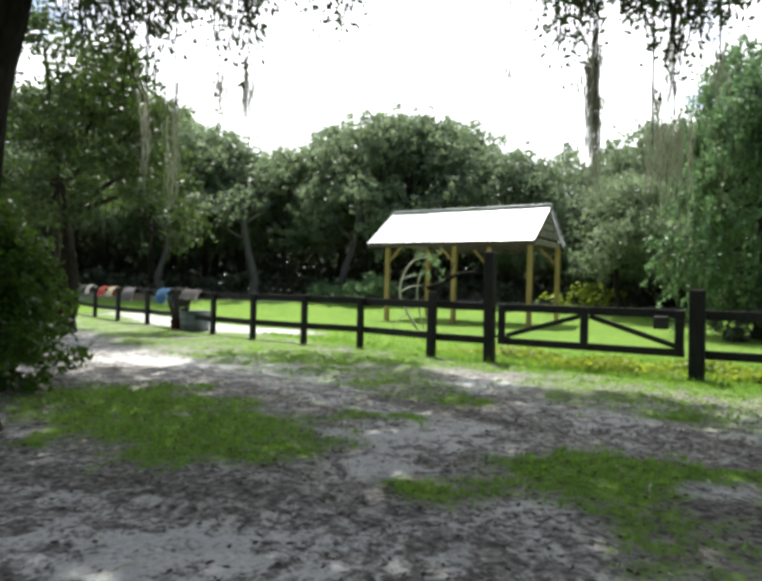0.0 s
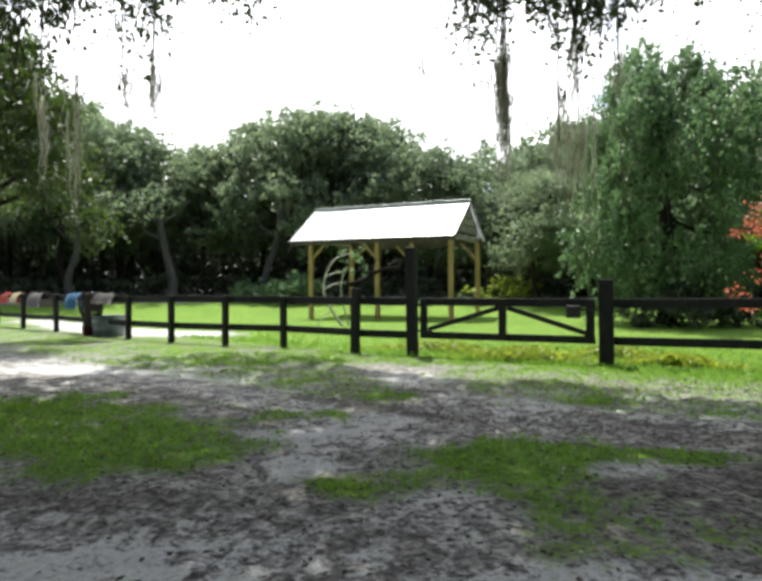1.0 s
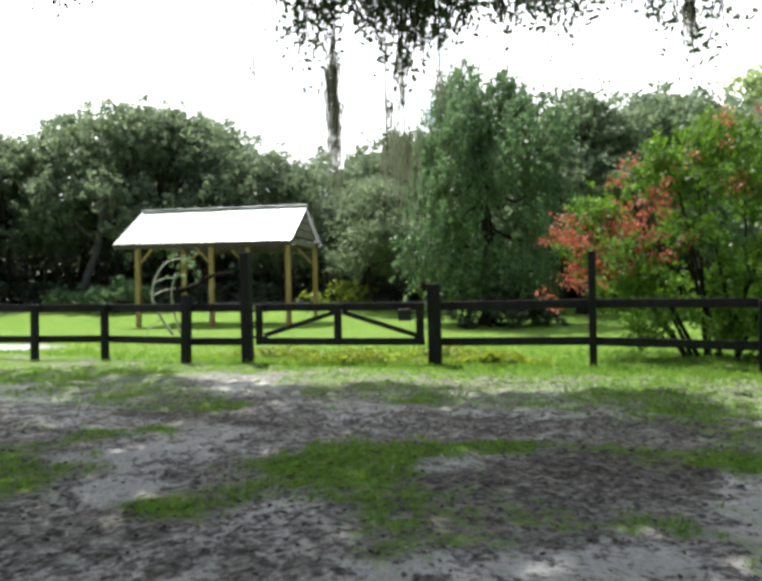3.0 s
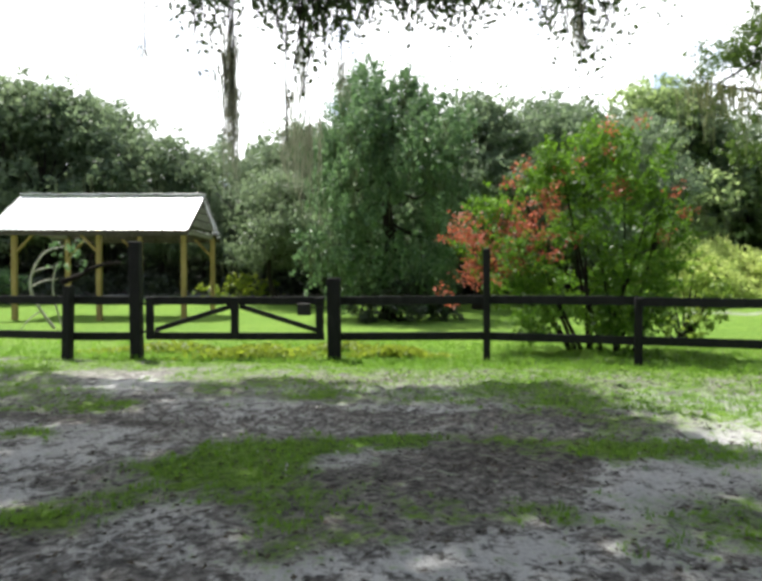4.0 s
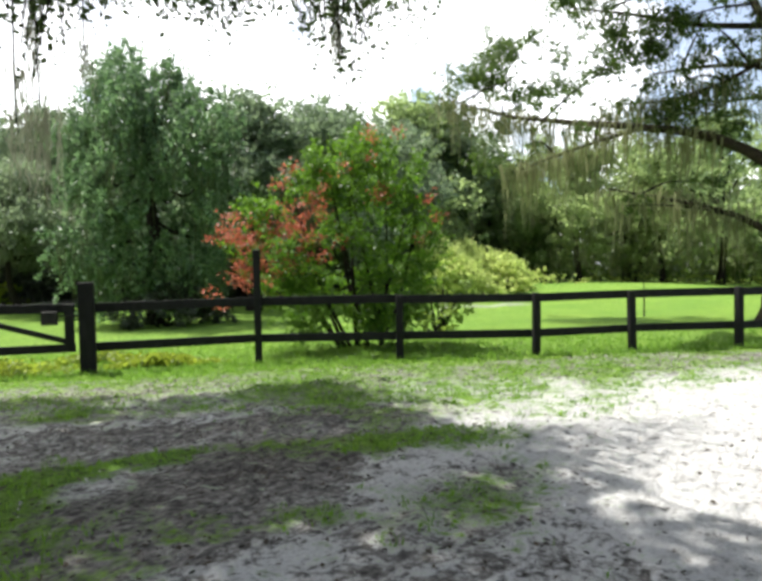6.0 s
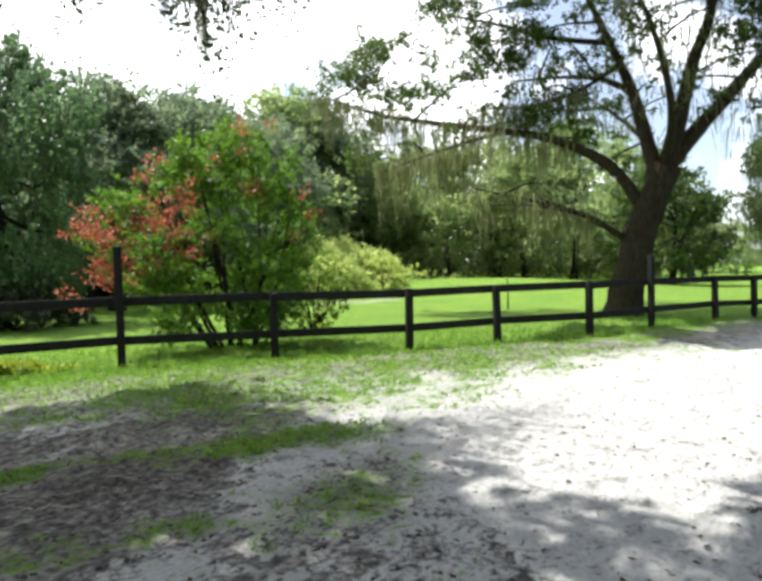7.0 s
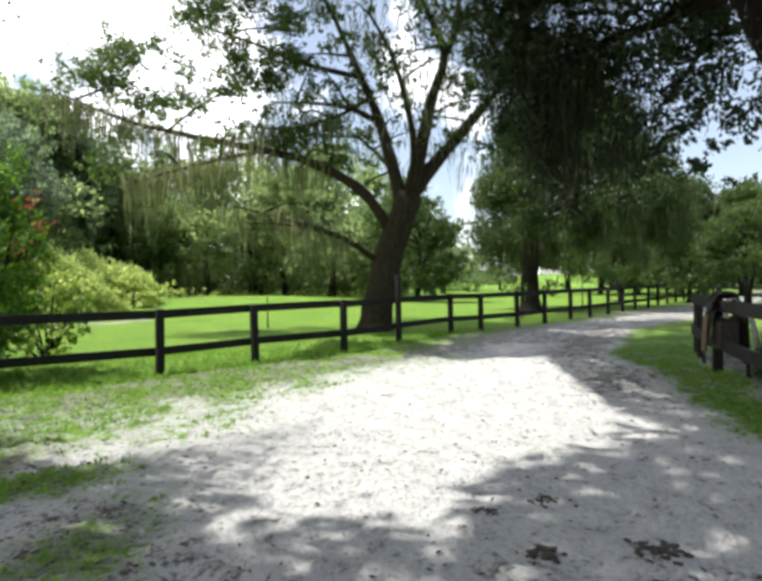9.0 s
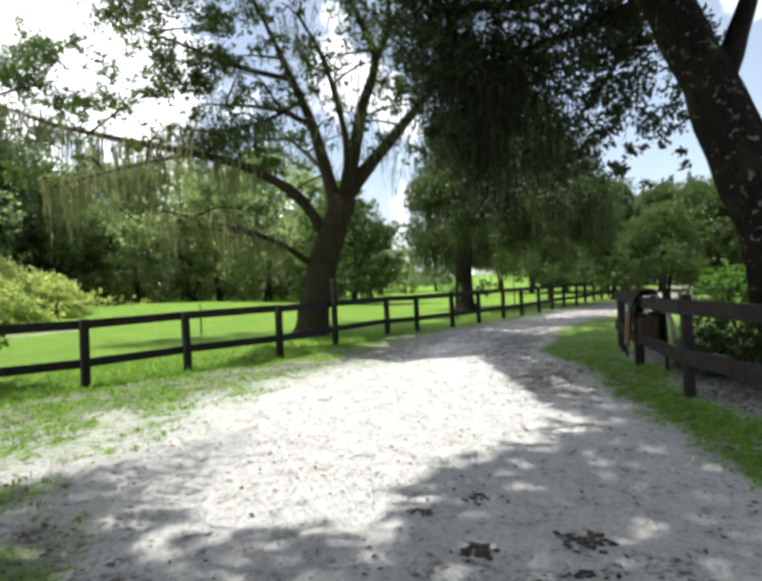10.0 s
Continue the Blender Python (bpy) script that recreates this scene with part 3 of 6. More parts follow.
def fence_run(posts, name_label, tall=None, side=0.09, rails=((1.17, 0.17), (0.45, 0.165)), mat=None, w=0.14, first=None, last=None):
    tall = tall or {}
    f = holder("board_fence", (0, 0, 0), name_label, "fence", "board fences round the paddock")
    r = rng_of(len(posts) * 7)
    ends = ([first] if first else []) + list(posts) + ([last] if last else [])
    for i, (x, y) in enumerate(posts):
        a, b = ends[max(0, ends.index((x, y)) - 1)], ends[min(len(ends) - 1, ends.index((x, y)) + 1)]
        t = math.degrees(math.atan2(b[1] - a[1], b[0] - a[0]))
        fence_post(f, x, y, tall.get(i, (1.25 + r.uniform(-0.02, 0.03), w))[0], tall.get(i, (0, w))[1], r.uniform(-1.2, 1.2, 2), t, mat=mat)
    for (ax, ay), (bx, by) in zip(ends, ends[1:]):
        d = Vector((bx - ax, by - ay, 0)).normalized()
        o = Vector((-d.y, d.x, 0)) * side
        for z, h in rails:
            ja, jb = r.uniform(-0.012, 0.012, 2)
            part("rail", beam(Vector((ax, ay, height_at(ax, ay) + z + ja)) + o, Vector((bx, by, height_at(bx, by) + z + jb)) + o, 0.04, h), mat or M_FENCE, f)
    return f


fence_run(FENCE_LEFT, "black-painted two-rail board fence with leaning posts beside the yard", {12: (1.45, 0.17)}, last=GATE_POSTS[0])
fence_run(FENCE_RIGHT, "black-painted two-rail board fence running along the sandy lane", {0: (2.17, 0.14), 5: (1.85, 0.14)}, first=GATE_POSTS[1])
fence_run(FENCE_SOUTH, "weathered dark board fence with wide rails beside the lane", {0: (1.2, 0.11), 1: (1.24, 0.12), 2: (1.28, 0.15), 3: (1.33, 0.12)}, side=-0.08, rails=((1.16, 0.19), (0.52, 0.19)), mat=M_FENCE_GREY)


def make_gate():
    (ax, ay), (bx, by) = GATE_POSTS
    for (x, y), h, w, text in ((GATE_POSTS[0], 2.35, 0.21, "tall black square gate post set in grass"), (GATE_POSTS[1], 1.62, 0.26, "stout black square gate post beside the latch")):
        p = fence_post(None, x, y, h, w, (0.4, -0.5), -31, "gate_post")
        tagged(p, text, "gate post", "gate posts")
    d = Vector((bx - ax, by - ay, 0))
    ln, d = d.length, d.normalized()
    g = holder("paddock_gate", (ax, ay, height_at(ax, ay)), "closed black wooden paddock gate with two diagonal braces", "gate", rz=math.degrees(math.atan2(d.y, d.x)))
    x0, x1 = 0.2, ln - 0.2
    mid = (x0 + x1) / 2
    part("top_rail", beam((x0, 0, 1.17), (x1, 0, 1.17), 0.045, 0.16), M_FENCE, g)
    part("bottom_rail", beam((x0, 0, 0.46), (x1, 0, 0.46), 0.045, 0.15), M_FENCE, g)
    for x in (x0 + 0.08, mid, x1 - 0.09):
        part("stile", beam((x, -0.045, 0.40), (x, -0.045, 1.24), 0.04, 0.16), M_FENCE, g)
    for s in (-1, 1):
        part("brace", beam((mid + s * 0.08, 0.03, 1.06), (mid + s * (mid - x0 - 0.16), 0.03, 0.58), 0.04, 0.10), M_FENCE, g)
    latch = part("latch_box", box((0.26, 0.12, 0.24), pose(x1 - 0.40, -0.05, 1.0), 0.01), M_IRON, g, "black metal latch box")
    part("latch_bar", beam((x1 - 0.34, -0.07, 1.04), (x1 + 0.12, -0.07, 1.04), 0.02, 0.03), M_IRON, latch)
    for z in (0.55, 1.1):
        part("hinge", beam((0.06, -0.05, z), (x0 + 0.28, -0.05, z), 0.015, 0.05), M_IRON, g)


make_gate()


# ---------------------------------------------------------------- pole barn
def make_barn():
    fr = Vector((5.75, 25.2, 0))
    turn = -30.0
    ln, dp = 6.85, 4.2
    b = holder("pole_barn", (fr.x, fr.y, height_at(fr.x, fr.y)), "open pole barn with shiny metal gable roof on yellow pine posts", "barn", rz=turn)
    # local x runs along the front (negative to the far end), y goes back
    eave, ridge = 3.72, 5.34
    for x in (-ln, -ln / 2, 0.0):
        for y in (0.0, dp):
            p = part("post", box((0.19, 0.19, eave + 0.3), pose(x, y, eave / 2 - 0.15), 0.01), M_POST, b)
            for s in ((1,) if x == -ln else (-1,) if x > -ln and (x < 0 or y > 0) else ()):
                part("knee_brace", beam((x + s * 0.06, y, eave - 0.95), (x + s * 0.85, y, eave - 0.12), 0.07, 0.10), M_POST, b)
    for y in (0.0, dp):
        part("header_beam", beam((-ln - 0.7, y, eave - 0.02), (0.2, y, eave - 0.02), 0.09, 0.24), M_BROWN, b)
    for x in (-ln, 0.0):
        part("tie_beam", beam((x, -0.1, eave - 0.04), (x, dp + 0.1, eave - 0.04), 0.09, 0.20), M_PLANK, b, "pale grey cross beam")
    over_f, x0, x1 = 0.30, -ln - 0.95, 0.28
    drop = (ridge - eave) * over_f / (dp / 2)
    for k in range(9):
        x = x0 + 0.15 + k * (x1 - x0 - 0.3) / 8
        for s in (0, 1):
            y = (-over_f, dp + over_f)[s]
            part("rafter", beam((x, y, eave - drop + 0.06), (x, dp / 2, ridge - 0.08), 0.05, 0.13), M_BROWN, b)
    for s in (0, 1):
        ya = (-over_f - 0.06, dp + over_f + 0.06)[s]
        sheets = 8
        for k in range(sheets):
            # ribbed sheets, lapped side by side
            bm = bmesh.new()
            xa, xb = x0 + (x1 - x0) * k / sheets, x0 + (x1 - x0) * (k + 1) / sheets - 0.004
            prof = []
            for j in range(4):
                xs = xa + (xb - xa) * j / 4
                w = (xb - xa) / 4
                prof += [(xs, 0), (xs + w * 0.7, 0), (xs + w * 0.78, 0.025), (xs + w * 0.92, 0.025)]
            prof.append((xb, 0))
            za, zb = eave - drop + 0.16, ridge + 0.03
            ra = [bm.verts.new((x, ya, za + h)) for x, h in prof]
            rb = [bm.verts.new((x, dp / 2, zb + h)) for x, h in prof]
            for i in range(len(prof) - 1):
                bm.faces.new((ra[i], ra[i + 1], rb[i + 1], rb[i]))
            bmesh.ops.solidify(bm, geom=bm.faces[:], thickness=0.006)
            part("roof_sheet", bm, M_TIN, b)
    part("ridge_cap", beam((x0, dp / 2, ridge + 0.07), (x1, dp / 2, ridge + 0.07), 0.32, 0.03), M_TIN, b)
    for y in (-over_f - 0.03, dp + over_f + 0.03):
        part("fascia_board", beam((x0, y, eave - drop + 0.03), (x1, y, eave - drop + 0.03), 0.025, 0.17), M_BROWN, b)
    # wide grey boards across the near gable, with gaps between them
    r = rng_of(5)
    for k, z in enumerate((eave + 0.34, eave + 0.68, eave + 1.0, eave + 1.27)):
        half = (dp / 2 + 0.2) * (ridge - z - 0.12) / (ridge - eave)
        part("gable_board", beam((0.12, dp / 2 - half, z), (0.12, dp / 2 + half * r.uniform(0.92, 1.04), z + r.uniform(-0.02, 0.02)), 0.025, (0.29, 0.27, 0.24, 0.16)[k]), M_PLANK, b)
    # dark strips added behind the gaps in place of the shade there
    for z in (eave + 0.17, eave + 0.51, eave + 0.84, eave + 1.14):
        half = (dp / 2 + 0.1) * (ridge - z - 0.14) / (ridge - eave)
        part("gable_backing", beam((0.07, dp / 2 - half, z), (0.07, dp / 2 + half, z), 0.02, 0.2), M_BROWN, b)
    for y in (dp * 0.36, dp * 0.64):
        part("gable_stud", beam((0.02, y, eave), (0.02, y, ridge - 0.6), 0.05, 0.09), M_BROWN, b)
    for y in (-over_f, dp + over_f):
        part("barge_board", beam((x1 - 0.02, y, eave - drop + 0.03), (x1 - 0.02, dp / 2, ridge - 0.06), 0.03, 0.12), M_BROWN, b)


make_barn()


# ---------------------------------------------------------------- trees
def crown_part(tree, clumps, density, size, mat, seed, name="crown", hollow=0.45, droop=0.0, narrow=0.5, ragged=0.35, keep=None):
    r = rng_of(seed)
    p = clump_points(clumps, density, r, hollow, ragged)
    if keep is not None:
        p = p[keep(p)]
    v, f = leaf_arrays(p, size, r, droop=droop, narrow=narrow)
    return array_part(name, v, f, mat, tree)


def moss_part(tree, tops, lengths, seed, width=0.035, strips=3, spread=0.08, seg=5, mat=None):
    v, f = moss_arrays(tops, lengths, rng_of(seed), width, strips, seg, spread)
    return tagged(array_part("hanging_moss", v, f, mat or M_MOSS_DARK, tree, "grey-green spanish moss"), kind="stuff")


def limb_clumps(limbs, r, start=0.4, rad=(0.8, 1.3), per=3, flat=0.75, jitter=0.5):
    out = []
    for pts in limbs:
        c = curve_points(pts, 4)
        for p in c[int(len(c) * start)::max(1, 5 - per)]:
            j = r.normal(size=3) * jitter
            q = r.uniform(*rad)
            out.append((np.array(p) + j + [0, 0, 0.15], q, q * flat))
    return out


def woods_tree(seed, h=14.0, spread=5.5, low=2.2, leaf=0.31, count=34, density=150, moss=4, mat=None, text="spreading live oak in the shaded woods"):
    """A broad live oak of the woods: crooked stems, limbs and a wide ragged crown."""
    r = rng_of(seed)
    t = holder("live_oak", (0, 0, 0), text, "tree", "trees of the surrounding woods")
    branches = bmesh.new()
    clumps = []
    stems = r.randint(1, 4)
    for s in range(stems):
        a = r.uniform(0, 6.28)
        lean = r.uniform(0.3, 1.6) if stems > 1 else 0.4
        top = Vector((math.cos(a) * lean * 1.8, math.sin(a) * lean * 1.8, h * r.uniform(0.5, 0.62)))
        mid = Vector((math.cos(a) * lean + r.normal() * 0.3, math.sin(a) * lean + r.normal() * 0.3, h * 0.25))
        base = Vector((math.cos(a) * 0.35, math.sin(a) * 0.35, -0.3))
        bm = bmesh.new()
        tube(bm, [base, mid, top], r.uniform(0.24, 0.40), 0.12, 7, 4, flare=0.5)
        part("trunk", bm, M_BARK, t)
        for k in range(count // stems):
            b = r.uniform(0, 6.28)
            f = r.uniform(0.0, 1.0)
            rr = spread * math.sqrt(r.uniform(0.05, 1.0))
            z = low + 0.8 + (h - low - 1.6) * f
            lim = math.sin(math.pi * min(1, 0.30 + 0.62 * f)) * 1.05
            c = Vector((math.cos(b) * rr * lim, math.sin(b) * rr * lim, z))
            q = r.uniform(1.1, 2.2)
            clumps.append((np.array(c), q, q * 0.72))
            if k % 2 == 0:
                tube(branches, [mid.lerp(top, 0.2 + 0.7 * f), mid.lerp(c, 0.6) + Vector((0, 0, 0.3)), c], 0.12, 0.04, 5, 3)
    clumps.append((np.array((0.2, 0.1, h - 1.2)), 1.7, 1.3))
    tagged(part("branchwork", branches, M_BARK, t), kind="stuff")
    crown_part(t, clumps, density, leaf, mat or M_WOODS, seed + 1, narrow=0.66, hollow=0.5, ragged=0.6)
    if moss:
        tops = [c + np.array([r.normal() * q * 0.6, r.normal() * q * 0.6, -qz * 0.6]) for c, q, qz in clumps if c[2] < h * 0.65 for _ in range(moss)]
        moss_part(t, tops, r.uniform(0.8, 2.4, len(tops)), seed + 2, 0.05, 3, 0.25, 3, M_MOSS_MID if mat is M_EAST else None)
    return t


def leaf_bank(bearings, name, label, seed, n, leaf, low=0.0, mat=None):
    """Woods too deep to tell tree from tree: one ragged bank of leaves. bearings: rows of bearing, distance, height."""
    r = rng_of(seed)
    a, d, h = (np.array(q, float) for q in zip(*bearings))
    b = r.uniform(a[0], a[-1], n)
    bd, bh = np.interp(b, a, d), np.interp(b, a, h)
    crest = bh * (0.86 + 0.16 * fbm(b * 0.9, b * 0, 1.0, seed + 1) + 0.06 * fbm(b * 0.9, b * 0, 4.0, seed + 2))
    z = low + (crest - low) * r.uniform(0, 1, n) ** 0.9
    bd = bd + r.uniform(-3, 3, n) + 2.2 * fbm(b, z, 0.8, seed + 3)
    x, y = np.sin(np.radians(b)) * bd, np.cos(np.radians(b)) * bd
    v, f = leaf_arrays(np.stack([x, y, z + ground_height(x, y)], 1), leaf, r, narrow=0.7)
    tagged(array_part(name, v, f, mat or M_WOODS), label, "woods", kind="stuff")


def make_woods():
    r = rng_of(77)
    kinds = [woods_tree(100, low=4.4), woods_tree(120, low=3.8), woods_tree(140, low=4.8), woods_tree(160, low=3.2, count=30), woods_tree(180, spread=4.6, low=3.6)]
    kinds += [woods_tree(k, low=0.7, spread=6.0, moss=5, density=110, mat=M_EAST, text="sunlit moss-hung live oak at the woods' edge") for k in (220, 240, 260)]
    kinds += [woods_tree(k, low=1.6, moss=5, mat=M_OAK, text="dark spreading live oak beyond the lane") for k in (280, 300)]
    used = [0] * len(kinds)
    az = [-42, -34, -27, -21, -15, -11, -7, -4, 0, 5, 8, 10, 13, 16, 19, 24, 30, 36, 40, 46, 52, 56, 60, 64, 68, 75, 82, 87, 89.8, 90.8, 93.6, 95, 104, 112, 120, 128]
    el = [15, 15, 15.5, 15.2, 13.2, 13.2, 15.5, 18.3, 17.6, 15.6, 16.0, 14.4, 13.4, 15.2, 14.6, 15, 15.5, 16, 16.5, 16.5, 17, 16, 11, 11.5, 12, 12, 11.5, 9.5, 7.5, 2.6, 2.6, 6.0, 9.6, 11, 11.5, 11.5]
    dist = [44, 44, 46, 46, 47, 47, 48, 47, 46, 47, 46, 47, 48, 46, 45, 44, 42, 42, 42, 43, 50, 58, 63, 62, 60, 58, 60, 66, 74, 130, 130, 84, 64, 58, 52, 50]

    def put(a, d, h, k):
        p = polar(a, d)
        p.z = height_at(p.x, p.y) - 0.05
        m = pose(*p, 0, 0, r.uniform(0, 360)) @ Matrix.Scale(h / 14.0, 4)
        if used[k] == 0:
            kinds[k].matrix_basis = m
        else:
            copy_thing(kinds[k], m)
        used[k] += 1

    a = -44.0
    while a < 130:
        d, e = np.interp(a, az, dist), np.interp(a, az, el)
        d += r.uniform(-2.5, 2.5)
        h = d * math.tan(radians(e)) + 1.5 - height_at(*polar(a, d).xy) + r.uniform(-0.8, 0.3)
        if h > 3:
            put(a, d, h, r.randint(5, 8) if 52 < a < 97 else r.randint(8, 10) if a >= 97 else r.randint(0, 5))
        a += 4.3 * 47 / d * (0.75 + 0.5 * r.uniform())
    for a, d, h in ((38.5, 33, 11.6), (44.0, 35, 12.2), (46.8, 40, 13.5), (20.5, 36, 9.6), (55.5, 58, 17.5), (49.5, 43, 14.2), (60.5, 60, 13.0), (105.5, 50, 8.2), (110.5, 44, 7.4), (114.8, 40, 7.6), (119.5, 50, 10.2), (124, 48, 10.5), (87.2, 50, 12.0), (85.4, 58, 8.2), (89.3, 66, 6.6)):
        put(a, d, h, r.randint(8, 10) if a > 84 else r.randint(5, 8) if a > 57 else r.randint(0, 5))
    # the place goes on behind the camera
    for a in range(140, 312, 16):
        put(a, 34 + r.uniform(-4, 4), r.uniform(11, 14), r.randint(0, 5))
    rows = [(q, d * 1.28, max(2.5, d * 1.28 * math.tan(radians(e * 0.84)))) for q, e, d in zip(az, el, dist)]
    leaf_bank([(q, d, h * 1.08) for q, d, h in rows[:29]], "far_woods", "dense dark woods closing off the paddock", 901, 52000, 0.6, 4.0)
    # banks of shade-coloured leaves fill the dark between the trunks
    leaf_bank([(q, d * 1.12, 7.5) for q, d in zip(az, dist)][:22], "far_woods", "dark leaves standing for deep shade among the trunks", 903, 32000, 0.6, -0.3, M_BANK)
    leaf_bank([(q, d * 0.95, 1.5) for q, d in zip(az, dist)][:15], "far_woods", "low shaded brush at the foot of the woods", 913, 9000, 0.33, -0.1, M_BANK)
    leaf_bank([(q, d * 0.98, 3.4) for q, d in zip(az, dist)][13:24], "far_woods", "dark leaves standing for shade at the foot of the woods", 907, 15000, 0.4, 0.0, M_BANK)
    leaf_bank([(q, d * 1.14, 4.4) for q, d in zip(az, dist)][21:28], "far_woods", "shaded thicket under the sunlit oaks", 909, 12000, 0.45, 0.0, M_OAK)
    leaf_bank([(q, d * 1.75, 7.0) for q, d in zip(az, dist)][:27], "far_woods", "low leaves coloured dark for the shade far behind the trees", 911, 10000, 1.5, 0.0, M_BANK)
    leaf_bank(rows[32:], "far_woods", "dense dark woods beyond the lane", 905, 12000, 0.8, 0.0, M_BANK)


make_woods()


def make_crooked_trunk(az, d, lean, h, r0, seed):
    """A pale crooked oak stem with a few limbs at the front of the woods; its top is lost in the leaves."""
    p = polar(az, d)
    t = holder("oak_trunk", (p.x, p.y, height_at(p.x, p.y)), "crooked grey oak trunk standing at the edge of the woods", "tree", "bare trunks of the woods")
    r = rng_of(seed)
    pts = [Vector((0, 0, -0.3)), Vector((-0.1 * lean, 0, h * 0.2)), Vector((lean * 0.5, 0.2, h * 0.5)), Vector((lean * 0.75, 0, h * 0.75)), Vector((lean, 0.3, h))]
    bm = bmesh.new()
    tube(bm, pts, r0, r0 * 0.45, 9, 5, 0.12, flare=0.5)
    part("trunk", bm, M_BARK_GREY, t)
    for k in range(4):
        a = pts[2].lerp(pts[4], r.uniform(0, 0.9))
        side = 1 if k % 2 else -1
        e = a + Vector((side * r.uniform(1.0, 2.2), r.normal() * 0.5, r.uniform(0.6, 1.8)))
        bm = bmesh.new()
        tube(bm, [a, a.lerp(e, 0.5) + Vector((0, 0, -0.2)), e], r0 * 0.42, 0.04, 7, 4, 0.1)
        part("limb", bm, M_BARK_GREY, t)
    crown_part(t, [(np.array(pts[4]) + r.normal(size=3) * [1.1, 0.8, 0.5], 1.0, 0.8) for _ in range(7)], 190, 0.29, M_WOODS, seed + 1, narrow=0.66, hollow=0.4, ragged=0.6)


make_crooked_trunk(-13.4, 42.0, -0.9, 6.6, 0.34, 951)
make_crooked_trunk(-5.0, 42.5, 1.2, 7.4, 0.30, 953)
make_crooked_trunk(-21.5, 42.0, 0.8, 6.0, 0.26, 955)
make_crooked_trunk(18.5, 41.0, -0.7, 6.2, 0.24, 957)


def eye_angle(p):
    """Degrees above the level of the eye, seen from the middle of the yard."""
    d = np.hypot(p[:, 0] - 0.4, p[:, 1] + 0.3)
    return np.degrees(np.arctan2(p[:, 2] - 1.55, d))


def make_lane_oak():
    """The big forked oak on the paddock side of the lane fence."""
    bx, by = 22.05, 2.15
    t = holder("live_oak", (bx, by, height_at(bx, by)), "large forked live oak with leaning limbs draped in moss", "tree")
    r = rng_of(31)

    def L(*pts):
        return [Vector((dep, -a, b)) for a, b, dep in pts]

    trunk = L((-0.05, -0.2, 0), (0.22, 1.2, 0), (0.66, 3.0, 0), (1.38, 4.8, 0))
    limbs = [L((1.1, 4.2, 0), (0.75, 5.8, 0.1), (0.3, 7.5, 0.3), (-0.5, 9.5, 0.6), (-1.2, 11.2, 0.9), (-2.1, 13.2, 1.2)),
             L((1.35, 4.7, 0), (1.75, 6.2, -0.2), (2.15, 7.8, -0.4), (2.65, 9.3, -0.5), (2.2, 10.6, -0.6), (1.5, 12.2, -0.8)),
             L((2.6, 9.2, -0.5), (3.1, 10.6, 0.4), (3.3, 12.2, 1.2), (3.5, 13.5, 1.5)),
             L((1.35, 4.7, 0), (2.1, 5.7, 0.2), (3.0, 6.7, 0.4), (4.1, 8.0, 0.7), (5.6, 9.6, 1.5), (7.2, 10.6, 1.9)),
             L((0.4, 2.3, 0), (-1.0, 3.3, -0.6), (-2.7, 3.9, -1.0), (-4.5, 4.4, -1.4)),
             L((0.75, 3.3, 0), (-0.2, 4.8, -0.4), (-1.8, 5.8, -0.8), (-3.9, 6.4, -1.0), (-6.3, 6.95, -1.2), (-8.3, 7.5, -1.4), (-10.6, 8.5, -1.5)),
             L((0.3, 7.4, 0.3), (-0.8, 8.1, 0.8), (-2.1, 8.5, 1.3), (-4.0, 8.8, 1.8)),
             L((-0.3, 9.1, 0.5), (-2.2, 9.6, 0.3), (-4.1, 10.4, 0.1), (-6.2, 11.2, 0)),
             L((1.2, 4.5, 0), (0.6, 6.0, 2.0), (-0.6, 7.5, 4.0), (-1.5, 8.5, 5.5)),
             L((1.35, 4.7, 0), (1.6, 6.2, -2.0), (1.2, 8.0, -3.8), (0.6, 9.0, -5.0)),
             L((-3.6, 6.3, -1.0), (-5.0, 6.0, -1.3), (-6.6, 5.6, -1.6), (-7.6, 5.3, -1.7)),
             L((0.0, 8.3, 0.4), (-1.4, 7.6, 0.2), (-3.0, 7.3, 0.0), (-4.6, 7.4, -0.2))]
    bm = bmesh.new()
    tube(bm, trunk, 0.58, 0.44, 14, 6, 0.10, flare=0.42)
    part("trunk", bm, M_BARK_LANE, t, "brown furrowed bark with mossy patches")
    for p, q in zip(limbs, (0.27, 0.30, 0.13, 0.31, 0.12, 0.21, 0.12, 0.11, 0.15, 0.15, 0.07, 0.08)):
        bm = bmesh.new()
        tube(bm, p, q, 0.03, 9, 5, 0.07)
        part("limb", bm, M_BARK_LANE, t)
    bm = bmesh.new()
    sub = []
    for p in limbs:
        c = curve_points(p, 4)
        for k in range(len(c) // 3, len(c), 3):
            e = c[k] + Vector((r.normal() * 0.9, r.normal() * 1.2, r.normal() * 0.7 + 0.3))
            tube(bm, [c[k], c[k].lerp(e, 0.5) + Vector((0, 0, 0.15)), e], 0.05, 0.012, 5, 3)
            sub.append([c[k], c[k].lerp(e, 0.5), e])
    tagged(part("twig_spray", bm, M_BARK, t), kind="stuff")
    cl = limb_clumps([limbs[k] for k in (0, 1, 2, 3, 5, 6, 7, 8, 9, 11)], r, 0.5, (0.4, 0.8), 4, 0.7, 0.6) + limb_clumps(sub, r, 0.6, (0.35, 0.7), 3, 0.7, 0.25)
    # tufts of leaves off the main limbs: sideways, height, size
    tufts = []
